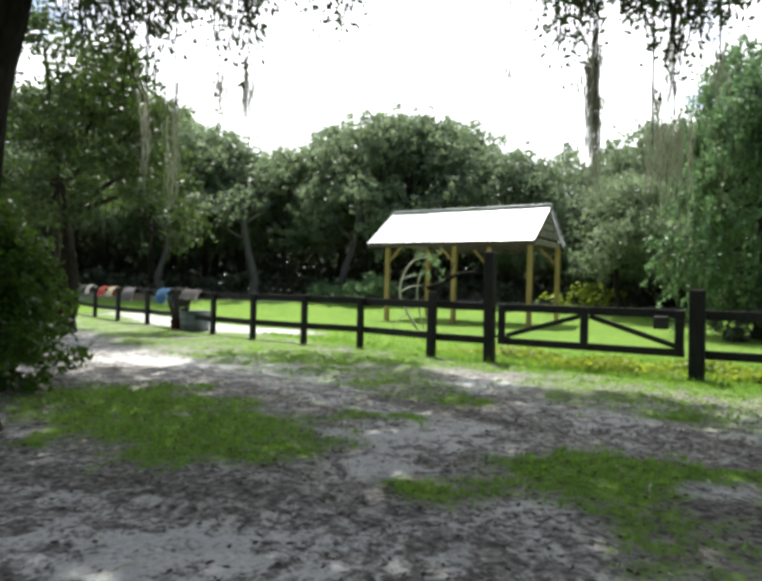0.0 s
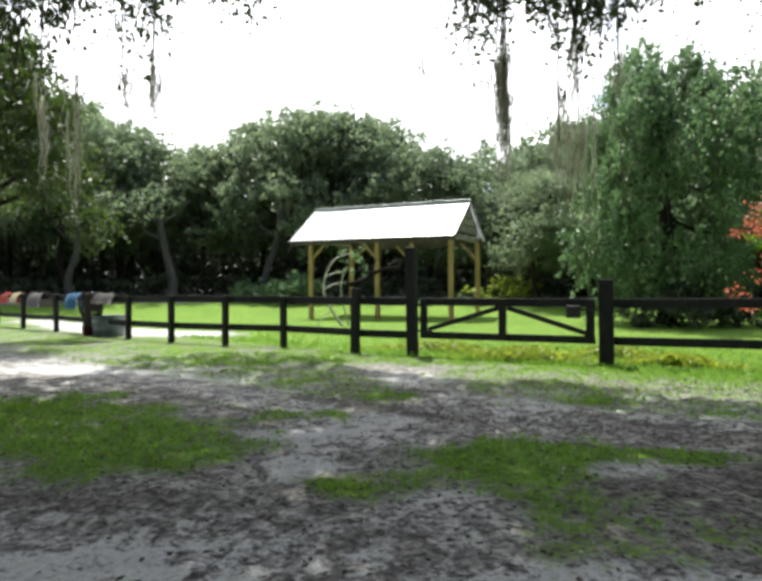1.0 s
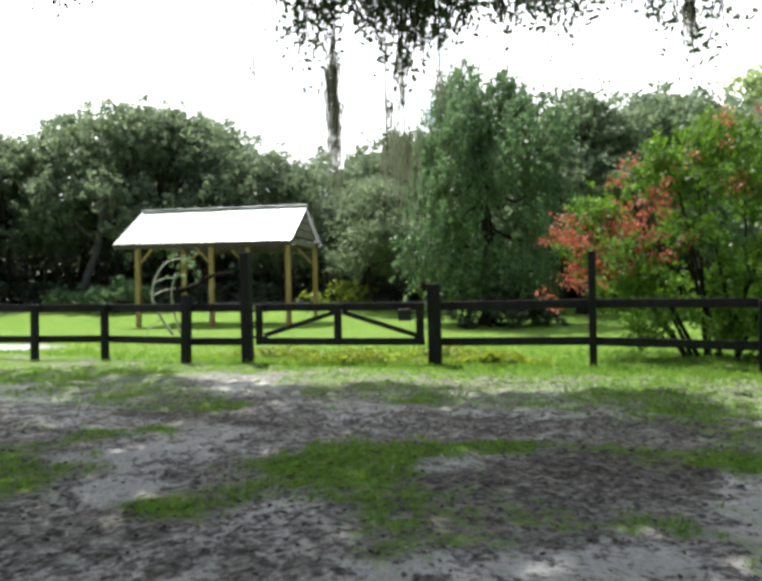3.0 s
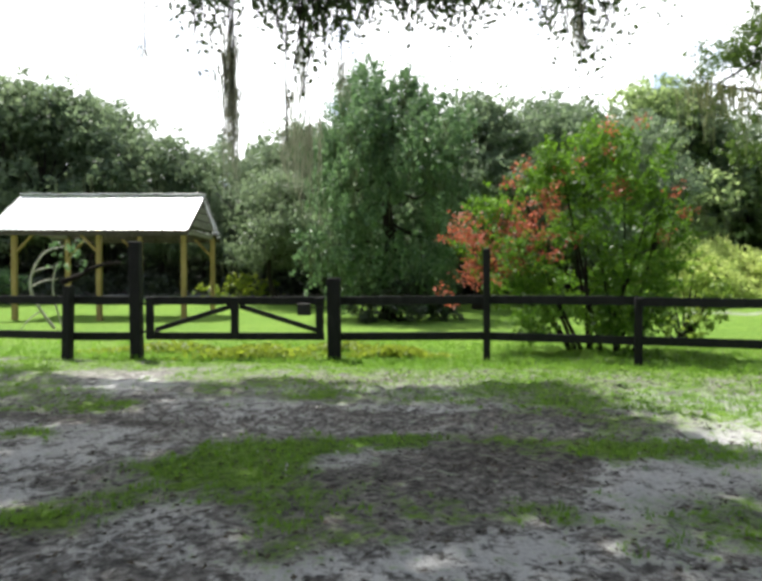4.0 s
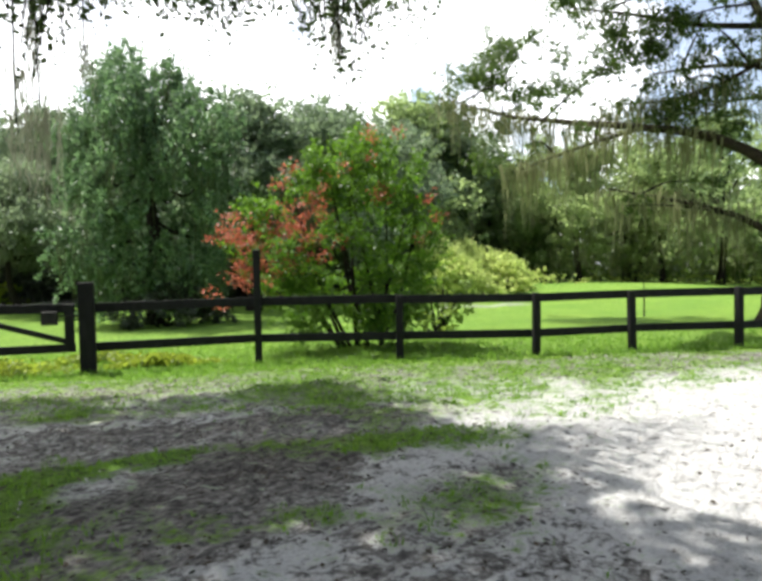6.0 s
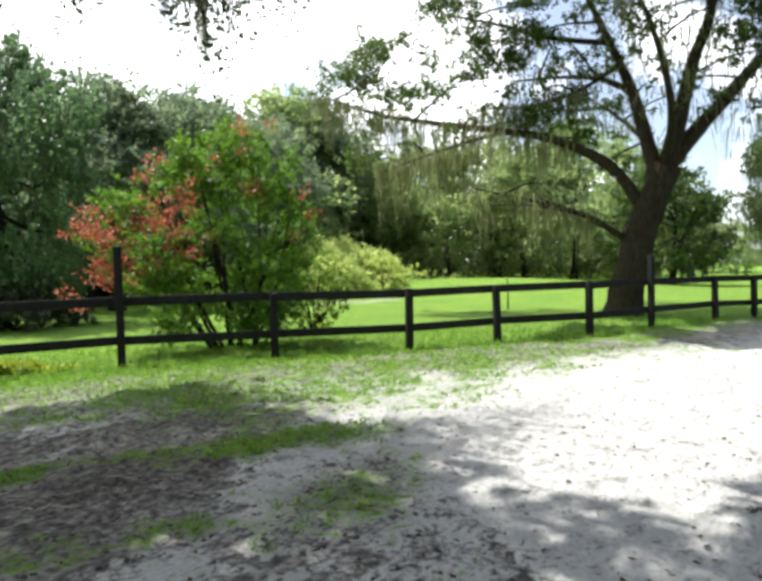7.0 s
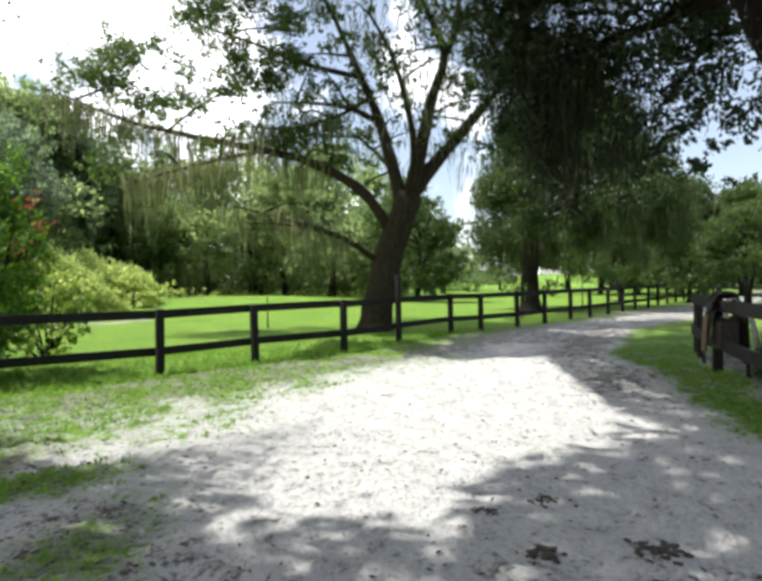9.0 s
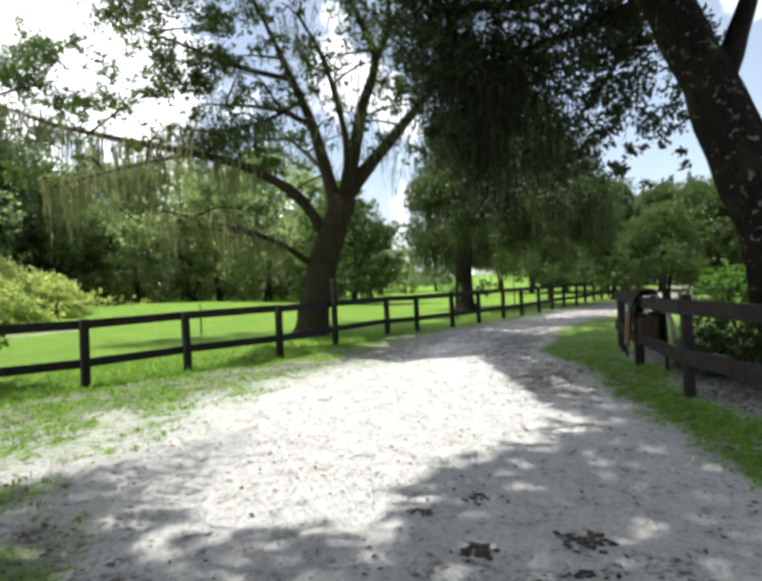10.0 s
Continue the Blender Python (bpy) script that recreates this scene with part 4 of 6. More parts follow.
    for a, z, q in ((-9.5, 9.4, 0.9), (-8.4, 9.9, 0.8), (-9.2, 10.6, 0.8), (-8.0, 10.8, 0.6), (-10.0, 10.4, 0.7), (-7.0, 9.9, 0.6), (-8.8, 8.6, 0.7), (-7.4, 9.0, 0.8), (-10.4, 9.6, 0.9), (-9.0, 7.2, 0.7), (-7.6, 8.4, 0.7), (-5.6, 11.8, 1.0), (-4.4, 12.2, 1.0), (-3.2, 11.7, 0.9), (-6.6, 11.6, 0.8),
                    (-4.4, 9.4, 0.9), (-3.6, 9.0, 0.9), (-5.2, 9.0, 0.8), (-2.6, 9.5, 0.8), (-1.6, 7.6, 0.7), (-2.8, 6.6, 0.8), (-1.2, 6.2, 0.6), (0.7, 10.2, 0.5), (3.6, 9.8, 0.7), (4.2, 8.8, 0.7), (-10.8, 6.6, 0.6), (-9.8, 6.0, 0.6), (3.4, 8.3, 0.6), (3.0, 6.9, 0.45), (4.2, 6.4, 0.6), (3.8, 10.4, 0.7), (4.7, 7.3, 0.7), (5.3, 8.5, 0.8), (3.2, 11.6, 0.6), (4.5, 10.6, 0.8), (5.5, 10.2, 0.8), (4.4, 12.0, 0.8), (6.2, 9.6, 0.8), (5.8, 11.4, 0.8), (6.6, 8.2, 0.7), (5.0, 6.4, 0.6)):
        tufts.append((np.array((r.normal() * 0.7, -a, z)), q, q * 0.75))
    crown_part(t, cl, 760, 0.135, M_OAK, 32, hollow=0.3, ragged=0.55)
    crown_part(t, tufts, 1900, 0.145, M_OAK, 36, hollow=0.25, ragged=0.7)
    # the top of the crown, above the limbs: unseen leaves added to shade the lane
    n = 34000
    gx, gy, z = r.uniform(14, 31, n), r.uniform(-9.5, 3.2, n), r.uniform(11, 18.0, n)
    sh = np.array(SUN_DIR) / SUN_DIR.z
    q = np.stack([gx + sh[0] * z, gy + sh[1] * z, z], 1)[fbm(gx, gy, 0.8, 35) > -0.35]
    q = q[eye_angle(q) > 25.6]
    v, f = leaf_arrays(q - np.array((bx, by, 0)), 0.3, r, narrow=0.65)
    array_part("upper_crown", v, f, M_OAK, t)
    tops, lens = [], []
    for k, p in enumerate(limbs):
        c = curve_points(p, 8)
        low = k in (4, 5, 10, 11)
        for q in c[len(c) // 3:]:
            for _ in range(8 if low else 4):
                tops.append(np.array(q) + r.normal(size=3) * [0.5, 0.4, 0.15] + [0, 0, -0.05])
                lens.append(min(q.z - 1.7, r.uniform(0.12, 1.0) ** 2 * (2.5 if low else 1.3)))
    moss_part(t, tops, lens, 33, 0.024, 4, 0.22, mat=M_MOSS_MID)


make_lane_oak()


def make_far_lane_tree():
    """The drooping, moss-hung oak farther along the lane."""
    bx, by = 34.8, -5.0
    t = holder("live_oak", (bx, by, height_at(bx, by)), "drooping live oak curtained with moss farther along the lane", "tree")
    r = rng_of(41)
    bm = bmesh.new()
    tube(bm, [(0, 0, -0.3), (0.1, 0, 2), (0, -0.2, 5.5), (0.2, 0, 8)], 0.55, 0.3, 12, 5, 0.1, flare=0.5)
    part("trunk", bm, M_BARK, t, "dark furrowed bark")
    bm = bmesh.new()
    cl, tops, lens = [], [], []
    for k in range(84):
        a = r.uniform(0, 6.28)
        rr = r.uniform(0.6, 5.4)
        z = 11.4 - 0.34 * rr ** 1.9 + r.normal() * 0.9
        c = np.array((math.cos(a) * rr, math.sin(a) * rr - 2.5, max(1.9 + r.uniform(0, 2.8), z)))
        cl.append((c, r.uniform(0.8, 1.5), r.uniform(0.8, 1.3)))
        if k < 16:
            tube(bm, [(0, 0, 4.2 + k * 0.15), Vector(c) * 0.55 + Vector((0, 0, 3.4)), Vector(c)], 0.16, 0.03, 6, 3)
        for _ in range(16):
            tops.append(c + r.normal(size=3) * [0.9, 0.9, 0.4] - [0, 0, 0.4])
            lens.append(r.uniform(1.0, 3.0))
    lens = [min(q, p[2] - 1.2) for p, q in zip(tops, lens)]
    tagged(part("branchwork", bm, M_BARK, t), kind="stuff")
    # darker leaf colour puts in the shade of this backlit crown
    crown_part(t, cl, 900, 0.2, M_OAK_NEAR, 42, droop=0.6)
    moss_part(t, tops, lens, 43, 0.018, 5, 0.3)


make_far_lane_tree()


def make_drooping_tree():
    """The tall weeping mass of foliage behind the fence by the gate."""
    p = polar(30.3, 25.5)
    t = holder("drooping_tree", (p.x, p.y, height_at(p.x, p.y)), "tall weeping tree thick with hanging leaves down to the grass", "tree")
    r = rng_of(51)
    bm = bmesh.new()
    tube(bm, [(0, 0, -0.3), (0.2, 0.1, 2.5), (-0.1, 0.2, 6.5), (0, 0, 9.3)], 0.34, 0.1, 9, 5, flare=0.4)
    part("trunk", bm, M_BARK, t, "dark furrowed bark")
    bm = bmesh.new()
    cl = []
    for k in range(84):
        a, f = r.uniform(0, 6.28), r.uniform(0, 1)
        lim = 2.9 * min(1.0, 0.8 + f * 0.6) * min(1.0, math.sqrt((1.02 - f) * 3.2))
        rr = lim * r.uniform(0.55, 1.0)
        c = np.array((math.cos(a) * rr, math.sin(a) * rr, 0.9 + 8.9 * f))
        cl.append((c, r.uniform(0.42, 0.85), r.uniform(0.7, 1.3)))
        if k % 3 == 0:
            tube(bm, [(0, 0, min(8.5, c[2] + 0.3)), Vector(c) * 0.6 + Vector((0, 0, 0.9 + 0.35 * c[2] * 0.4)), Vector(c)], 0.09, 0.02, 5, 3)
    cl += [(np.array((-0.7, 0, 10.0)), 0.6, 0.8), (np.array((1.3, 0.3, 9.8)), 0.7, 0.7), (np.array((2.1, -0.5, 9.2)), 0.6, 0.6), (np.array((-1.9, -1.2, 7.8)), 0.7, 0.9)]
    cl += [(np.array((math.cos(a) * 3.1, math.sin(a) * 3.1, z)), 0.5, 0.8) for a, z in ((2.6, 6.8), (3.4, 5.4), (3.9, 7.4), (4.4, 6.2), (5.2, 7.6), (5.6, 5.0), (4.8, 4.0), (0.2, 7.0), (3.0, 3.0))]
    tagged(part("branchwork", bm, M_BARK, t), kind="stuff")
    crown_part(t, cl, 900, 0.19, M_WILLOW, 52, droop=1.2, narrow=0.5, ragged=0.4, hollow=0.6)
    starts, ways = [], []
    for c, q, qz in cl:
        for _ in range(7):
            a = r.uniform(0, 6.28)
            out = np.array([c[0], c[1], 0]) / (np.hypot(c[0], c[1]) + 0.1)
            starts.append(c + np.array([math.cos(a) * q * 0.8, math.sin(a) * q * 0.8, r.uniform(-0.3, 0.8) * qz]) + out * 0.2)
            ways.append(out * 0.45 + r.normal(size=3) * 0.15)
    v, f = leaf_arrays(spray_points(starts, ways, r.uniform(0.5, 1.3, len(starts)), 22, r, 0.07, 1.0), 0.17, r, droop=0.8, narrow=0.5)
    array_part("hanging_spray", v, f, M_WILLOW, t)
    tops = [c + r.normal(size=3) * [0.5, 0.5, 0.3] for c, q, z in cl for _ in range(5)]
    moss_part(t, tops, np.minimum(r.uniform(0.6, 2.0, len(tops)), [max(0.3, q[2] - 0.6) for q in tops]), 53, 0.022, 3, 0.15)


make_drooping_tree()


def make_left_tree():
    """The shaded tree beyond the near bush, behind the left of the yard."""
    p = polar(-29.5, 20.5)
    t = holder("live_oak", (p.x, p.y, height_at(p.x, p.y)), "shady live oak with low branches and hanging moss", "tree")
    r = rng_of(61)
    bm = bmesh.new()
    tube(bm, [(0, 0, -0.3), (0.2, 0, 1.6), (-0.3, 0.2, 4.5), (0, 0, 7)], 0.36, 0.14, 9, 5, flare=0.5)
    part("trunk", bm, M_BARK, t, "dark furrowed bark")
    bm = bmesh.new()
    cl = []
    for k in range(30):
        a, f = r.uniform(0, 6.28), r.uniform(0, 1)
        rr = 3.6 * math.sin(math.pi * (0.3 + 0.6 * f)) * math.sqrt(r.uniform(0.1, 1))
        c = np.array((math.cos(a) * rr, math.sin(a) * rr, 2.6 + 6.0 * f))
        cl.append((c, r.uniform(0.7, 1.2), r.uniform(0.6, 0.95)))
        if k % 3 == 0:
            tube(bm, [(0, 0, 2 + 4 * f), Vector(c) * 0.6 + Vector((0, 0, 1.6)), Vector(c)], 0.1, 0.02, 5, 3)
    tagged(part("branchwork", bm, M_BARK, t), kind="stuff")
    crown_part(t, cl, 900, 0.18, M_OAK_NEAR, 62)
    tops = [c + r.normal(size=3) * [0.6, 0.6, 0.2] for c, q, z in cl for _ in range(5)]
    moss_part(t, tops, r.uniform(0.5, 1.8, len(tops)), 63, 0.02, 3, 0.15)


make_left_tree()


def make_yard_oak():
    """The old oak whose crown shades the yard; its twigs hang into view."""
    t = holder("live_oak", (-4.35, 5.55, height_at(-4.35, 5.55)), "old live oak shading the yard with low moss-hung twigs", "tree")
    o = Vector((-4.35, 5.55, 0))
    r = rng_of(71)
    bm = bmesh.new()
    tube(bm, [(0, 0, -0.3), (0.05, 0, 1.5), (0.25, 0, 3.4), (0.6, 0.1, 5.2)], 0.44, 0.36, 14, 5, 0.1, flare=0.5)
    limbs = [[Vector((0.5, 0.1, 4.6)), Vector((-2.2 + 4.35, 6.2 - 5.55, 6.0)), Vector((1 + 4.35, 6.9 - 5.55, 6.7)), Vector((3.4 + 4.35, 6.6 - 5.55, 6.9)), Vector((5.0 + 4.35, 6.8 - 5.55, 7.0))],
             [Vector((0.6, 0.1, 5.0)), Vector((1.5, 2.5, 7.5)), Vector((3.5, 5.0, 9.0)), Vector((6.0, 6.0, 10.0))],
             [Vector((0.6, 0.1, 5.0)), Vector((2.5, -2.0, 6.8)), Vector((5.0, -4.0, 7.4)), Vector((7.0, -6.5, 7.6))],
             [Vector((0.4, 0.0, 4.2)), Vector((-1.5, 1.2, 6.0)), Vector((-3.5, 2.0, 7.5))],
             [Vector((0.5, 0.0, 4.6)), Vector((0.0, -3.0, 6.5)), Vector((-0.5, -6.0, 7.5))]]
    part("trunk", bm, M_BARK, t, "thick dark trunk")
    for p, q in zip(limbs, (0.26, 0.28, 0.24, 0.2, 0.2)):
        bm = bmesh.new()
        tube(bm, p, q, 0.06, 9, 5, 0.06)
        part("limb", bm, M_BARK, t)
    # upper crown: shade falls on the yard as far as its rim
    n = 90000
    gx, gy = r.uniform(-11, 10, n), r.uniform(-7, 14, n)
    z = r.uniform(6.3, 13.0, n)
    rim = np.where(gy > 0.7, 4.0 + 0.6 * (gy - 0.7), np.where(gy > -0.4, 4.1, 4.7 + (-0.4 - gy) * 1.0)) + 0.55 * fbm(gx, gy, 1.4, 72)
    _, gs = fence_coords(gx, gy)
    rim = rim + 0.3 + r.normal(size=n) * 0.5
    ok = (gx < rim) & (gs < -2.0 + 0.7 * fbm(gx, gy, 1.2, 75)) & (fbm(gx, gy, 1.1, 73) > -1.0) & ~((gx < -3.9) & (gy > 10.4))
    sh = np.array(SUN_DIR) / SUN_DIR.z
    pts = np.stack([gx + sh[0] * z, gy + sh[1] * z, z], 1)[ok]
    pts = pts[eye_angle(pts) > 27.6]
    v, f = leaf_arrays(pts - np.array(o), 0.31, r, narrow=0.68)
    array_part("upper_crown", v, f, M_OAK_NEAR, t)
    # low twigs: bearing, lowest sight angle, number of sprays
    tw = bmesh.new()
    leaf_pts, tops, lens = [], [], []
    for a0, a1, lo, m in ((-30, -19, 14.0, 130), (-19, -13, 15.5, 64), (-10, -4.5, 20.5, 16), (12.5, 18, 17.0, 44), (19.5, 28, 16.0, 84), (21, 37, 20.0, 100), (42.5, 52, 16.0, 66), (-31, -24, 11, 24), (37, 43, 22.5, 10), (29, 42, 21.0, 40), (33.5, 39, 20.0, 36), (49, 57, 21.0, 16)):
        for _ in range(m):
            a, d = r.uniform(a0, a1), r.uniform(6.2, 8.2)
            mid = 1 - abs((a - (a0 + a1) / 2) / ((a1 - a0) / 2)) * 0.7
            e = 25.5 - (25.5 - lo) * r.uniform(0, 1) * mid
            near = Vector((-0.22 if a < 30 else 0.0, 0, 0))
            tip = polar(a, d, 1.55 + d * math.tan(radians(e))) + near
            top = polar(a + r.normal() * 3.0, d + r.normal() * 0.4, 1.55 + d * math.tan(radians(29)) + 0.2) + near
            tube(tw, [top - o, top.lerp(tip, 0.5) - o + Vector((r.normal() * 0.08, r.normal() * 0.08, 0)), tip - o], 0.016, 0.004, 4, 3)
            c = curve_points([top, tip], 10)
            for q in c[3:]:
                for _ in range(3):
                    leaf_pts.append(np.array(q) + r.normal(size=3) * 0.11)
    tagged(part("twig_spray", tw, M_BARK, t), kind="stuff")
    v, f = leaf_arrays(np.array(leaf_pts) - np.array(o), 0.076, r, narrow=0.6)
    array_part("low_leaves", v, f, M_OAK_NEAR, t)
    big = bmesh.new()
    for a, d, e0, e1, k, w in ((17.0, 7.2, 22.5, 12, 15, 0.05), (17.2, 7.2, 22, 7.5, 13, 0.03), (17.4, 7.2, 20, 4.0, 13, 0.02), (23.2, 7.4, 24, 11, 8, 0.03), (23.6, 7.4, 18, 4.5, 24, 0.09), (22.0, 7.5, 14, 7.5, 7, 0.08), (-14.4, 8.0, 20, 11.5, 14, 0.035),
                               (-16.9, 8.0, 18, 12.5, 10, 0.03), (-20.6, 8.0, 18, 3.0, 9, 0.025), (9.8, 8.6, 20, 15.8, 3, 0.012), (46.8, 7.3, 26, 17, 14, 0.03), (-23.0, 8.2, 19, 7.5, 6, 0.03), (27.0, 7.4, 20, 14.5, 10, 0.04)):
        p = polar(a, d, 1.55 + d * math.tan(radians(e0))) + Vector((-0.22 if a < 30 else 0.0, 0, 0))
        ln = d * (math.tan(radians(e0)) - math.tan(radians(e1)))
        for _ in range(k):
            q = r.uniform(0, 0.5)
            tops.append(np.array(p - o) + [r.normal() * w, r.normal() * w, -q * ln])
            lens.append(ln * (1 - q) * r.uniform(0.6, 1.0))
        tube(big, [p - o + Vector((0, 0, 1.2)), p - o, p - o + Vector((0.02, 0, -ln * 0.3))], 0.012, 0.006, 4, 3)
    tagged(part("moss_twig_spray", big, M_BARK, t), kind="stuff")
    moss_part(t, tops, lens, 74, 0.009, 3, 0.035, 9, M_MOSS)


make_yard_oak()


def make_leaning_oak():
    """The leaning oak behind the south fence, with a dark mossy crown over the lane."""
    base = polar(125.2, 9.6)
    t = holder("live_oak", (base.x, base.y, height_at(base.x, base.y)), "leaning live oak with lichen-spotted trunk behind the fence", "tree")
    r = rng_of(81)
    bm = bmesh.new()

    def at(a, d, z):
        return polar(a, d, z) - base
    pts = [at(125.3, 9.6, -0.3), at(123.5, 9.6, 1.0), at(121.8, 9.7, 2.2), at(118.6, 9.9, 4.0), at(115.0, 10.2, 5.7), at(110.5, 11.0, 7.3), at(104, 12.0, 8.6)]
    tube(bm, pts, 0.50, 0.22, 14, 6, 0.12, flare=0.4)
    limbs = [[pts[4], at(110, 11.4, 5.9), at(104, 12.4, 6.0), at(98.5, 13.2, 6.0)],
             [pts[5], at(105, 12.3, 6.9), at(100, 13.4, 7.4), at(95.5, 14.2, 7.6)],
             [at(112.5, 10.8, 6.6), at(113, 12.5, 6.4), at(111, 14.5, 6.0), at(108, 16, 5.4)],
             [pts[3], at(121.5, 10.4, 5.6), at(124, 10.8, 7.5)],
             [pts[4], at(118, 9.0, 7.2), at(122, 7.5, 8.2), at(126, 6.0, 8.8)]]
    part("trunk", bm, M_BARK_LICHEN, t, "dark bark with pale lichen patches")
    for p, q in zip(limbs, (0.15, 0.15, 0.13, 0.2, 0.18)):
        bm = bmesh.new()
        tube(bm, p, q, 0.03, 8, 5, 0.08)
        part("limb", bm, M_BARK, t)
    # upper crown, high over the fence and the lane's edge: unseen, added for shade
    n = 42000
    gx, gy, z = r.uniform(5.5, 24, n), r.uniform(-13, -2.4, n), r.uniform(7.0, 12.0, n)
    sh = np.array(SUN_DIR) / SUN_DIR.z
    ok = (gy < -2.2 - 0.45 * np.maximum(0, 8.5 - gx) + 0.5 * fbm(gx, gy, 1.3, 84)) & (np.hypot(gx - 13, gy + 7) < 8.5)
    q = np.stack([gx + sh[0] * z, gy + sh[1] * z, z], 1)[ok]
    gx, gy, z = r.uniform(5.6, 18.0, 27000), r.uniform(-9.5, -3.4, 27000), r.uniform(7.0, 11.5, 27000)
    q = np.concatenate([q, np.stack([gx + sh[0] * z, gy + sh[1] * z, z], 1)])
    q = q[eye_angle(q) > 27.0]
    v, f = leaf_arrays(q - np.array(base), 0.26, r, narrow=0.65)
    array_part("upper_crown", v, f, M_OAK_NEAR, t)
    cl = limb_clumps(limbs[:3], r, 0.3, (0.55, 1.0), 3, 0.75, 0.45)
    for a, d, z, q in ((97, 13.4, 6.9, 1.0), (99.5, 13.2, 5.7, 0.9), (103, 12.8, 6.9, 1.0), (106, 12.6, 5.7, 0.9), (101, 13.4, 4.9, 0.8), (105, 13.0, 4.6, 0.7), (108.5, 13, 5.2, 0.8), (111, 13, 4.9, 0.8), (109, 13.6, 4.0, 0.6), (112.5, 12.6, 5.6, 0.7), (98, 14, 7.9, 1.0), (103, 13.6, 8.3, 1.1), (108, 12.6, 7.4, 1.0), (113, 11.8, 7.0, 0.8), (110.5, 13.4, 6.3, 0.7), (114.5, 13.5, 4.4, 0.5), (117, 11.5, 7.4, 0.6), (120.5, 12, 7.6, 0.6), (111.5, 14, 3.8, 0.5), (110, 12.5, 6.9, 1.0), (113.5, 12.8, 5.0, 0.8), (107.5, 13.4, 4.4, 0.8), (112, 13.5, 6.2, 0.9), (115.5, 12.5, 6.3, 0.7), (116.5, 13, 5.0, 0.6), (116.2, 12, 4.9, 0.55), (118, 12.5, 5.6, 0.6), (117.6, 12, 6.6, 0.7), (119.4, 12.5, 7.3, 0.6), (115, 12.5, 7.6, 0.7), (124.2, 11.2, 6.9, 0.5), (122.6, 11.8, 7.7, 0.5), (125, 11.4, 7.8, 0.5), (100, 12.8, 7.6, 0.9), (104.5, 12.6, 6.2, 0.8), (99, 13, 4.4, 0.6), (110.5, 13, 4.7, 0.5), (113.5, 13, 4.5, 0.45), (116.4, 12, 4.3, 0.4), (118.4, 11.6, 5.0, 0.45), (114.5, 12.2, 5.6, 0.6), (112, 12.6, 7.6, 0.8), (109, 13, 4.2, 0.5), (111.5, 13, 3.9, 0.45), (114, 12.8, 4.0, 0.45), (107, 13.2, 3.8, 0.45), (116, 12.4, 3.9, 0.4), (113, 13, 3.4, 0.32), (105.5, 13.4, 3.5, 0.35), (95.4, 13.8, 7.2, 0.9), (95.0, 14, 8.4, 0.9), (96, 13.6, 6.1, 0.8), (97, 13.6, 5.0, 0.6), (100, 13.4, 6.4, 0.9), (102.5, 13.2, 5.6, 0.8), (98, 13.6, 4.3, 0.65), (100.5, 13.4, 4.0, 0.75), (103, 13.3, 3.9, 0.55), (99.5, 13.5, 5.1, 0.9), (101.5, 13.3, 4.8, 0.9), (97.2, 13.7, 5.6, 0.8)):
        cl.append((np.array(at(a, d, z)), q, q * 0.8))
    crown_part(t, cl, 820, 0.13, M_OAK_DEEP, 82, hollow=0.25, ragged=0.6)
    tops, lens = [], []
    for a, d, z, k, m in ((95.6, 13.8, 6.6, 24, 2.2), (96.5, 13.6, 6.4, 34, 2.8), (99, 13.3, 5.8, 80, 3.9), (101.5, 13.2, 5.6, 76, 3.7), (104, 13, 5.6, 34, 3.0), (106.5, 12.9, 5.2, 24, 2.4), (109.5, 13.2, 4.8, 12, 1.8), (98, 13.8, 7.2, 24, 2.2), (102, 13.4, 7.2, 24, 2.4)):
        for _ in range(k):
            tops.append(np.array(at(a + r.normal() * 1.1, d + r.normal() * 0.5, z + r.normal() * 0.6)))
            lens.append(r.uniform(0.15, 1.0) ** 1.6 * m)
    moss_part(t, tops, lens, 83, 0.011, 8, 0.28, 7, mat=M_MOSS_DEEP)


make_leaning_oak()


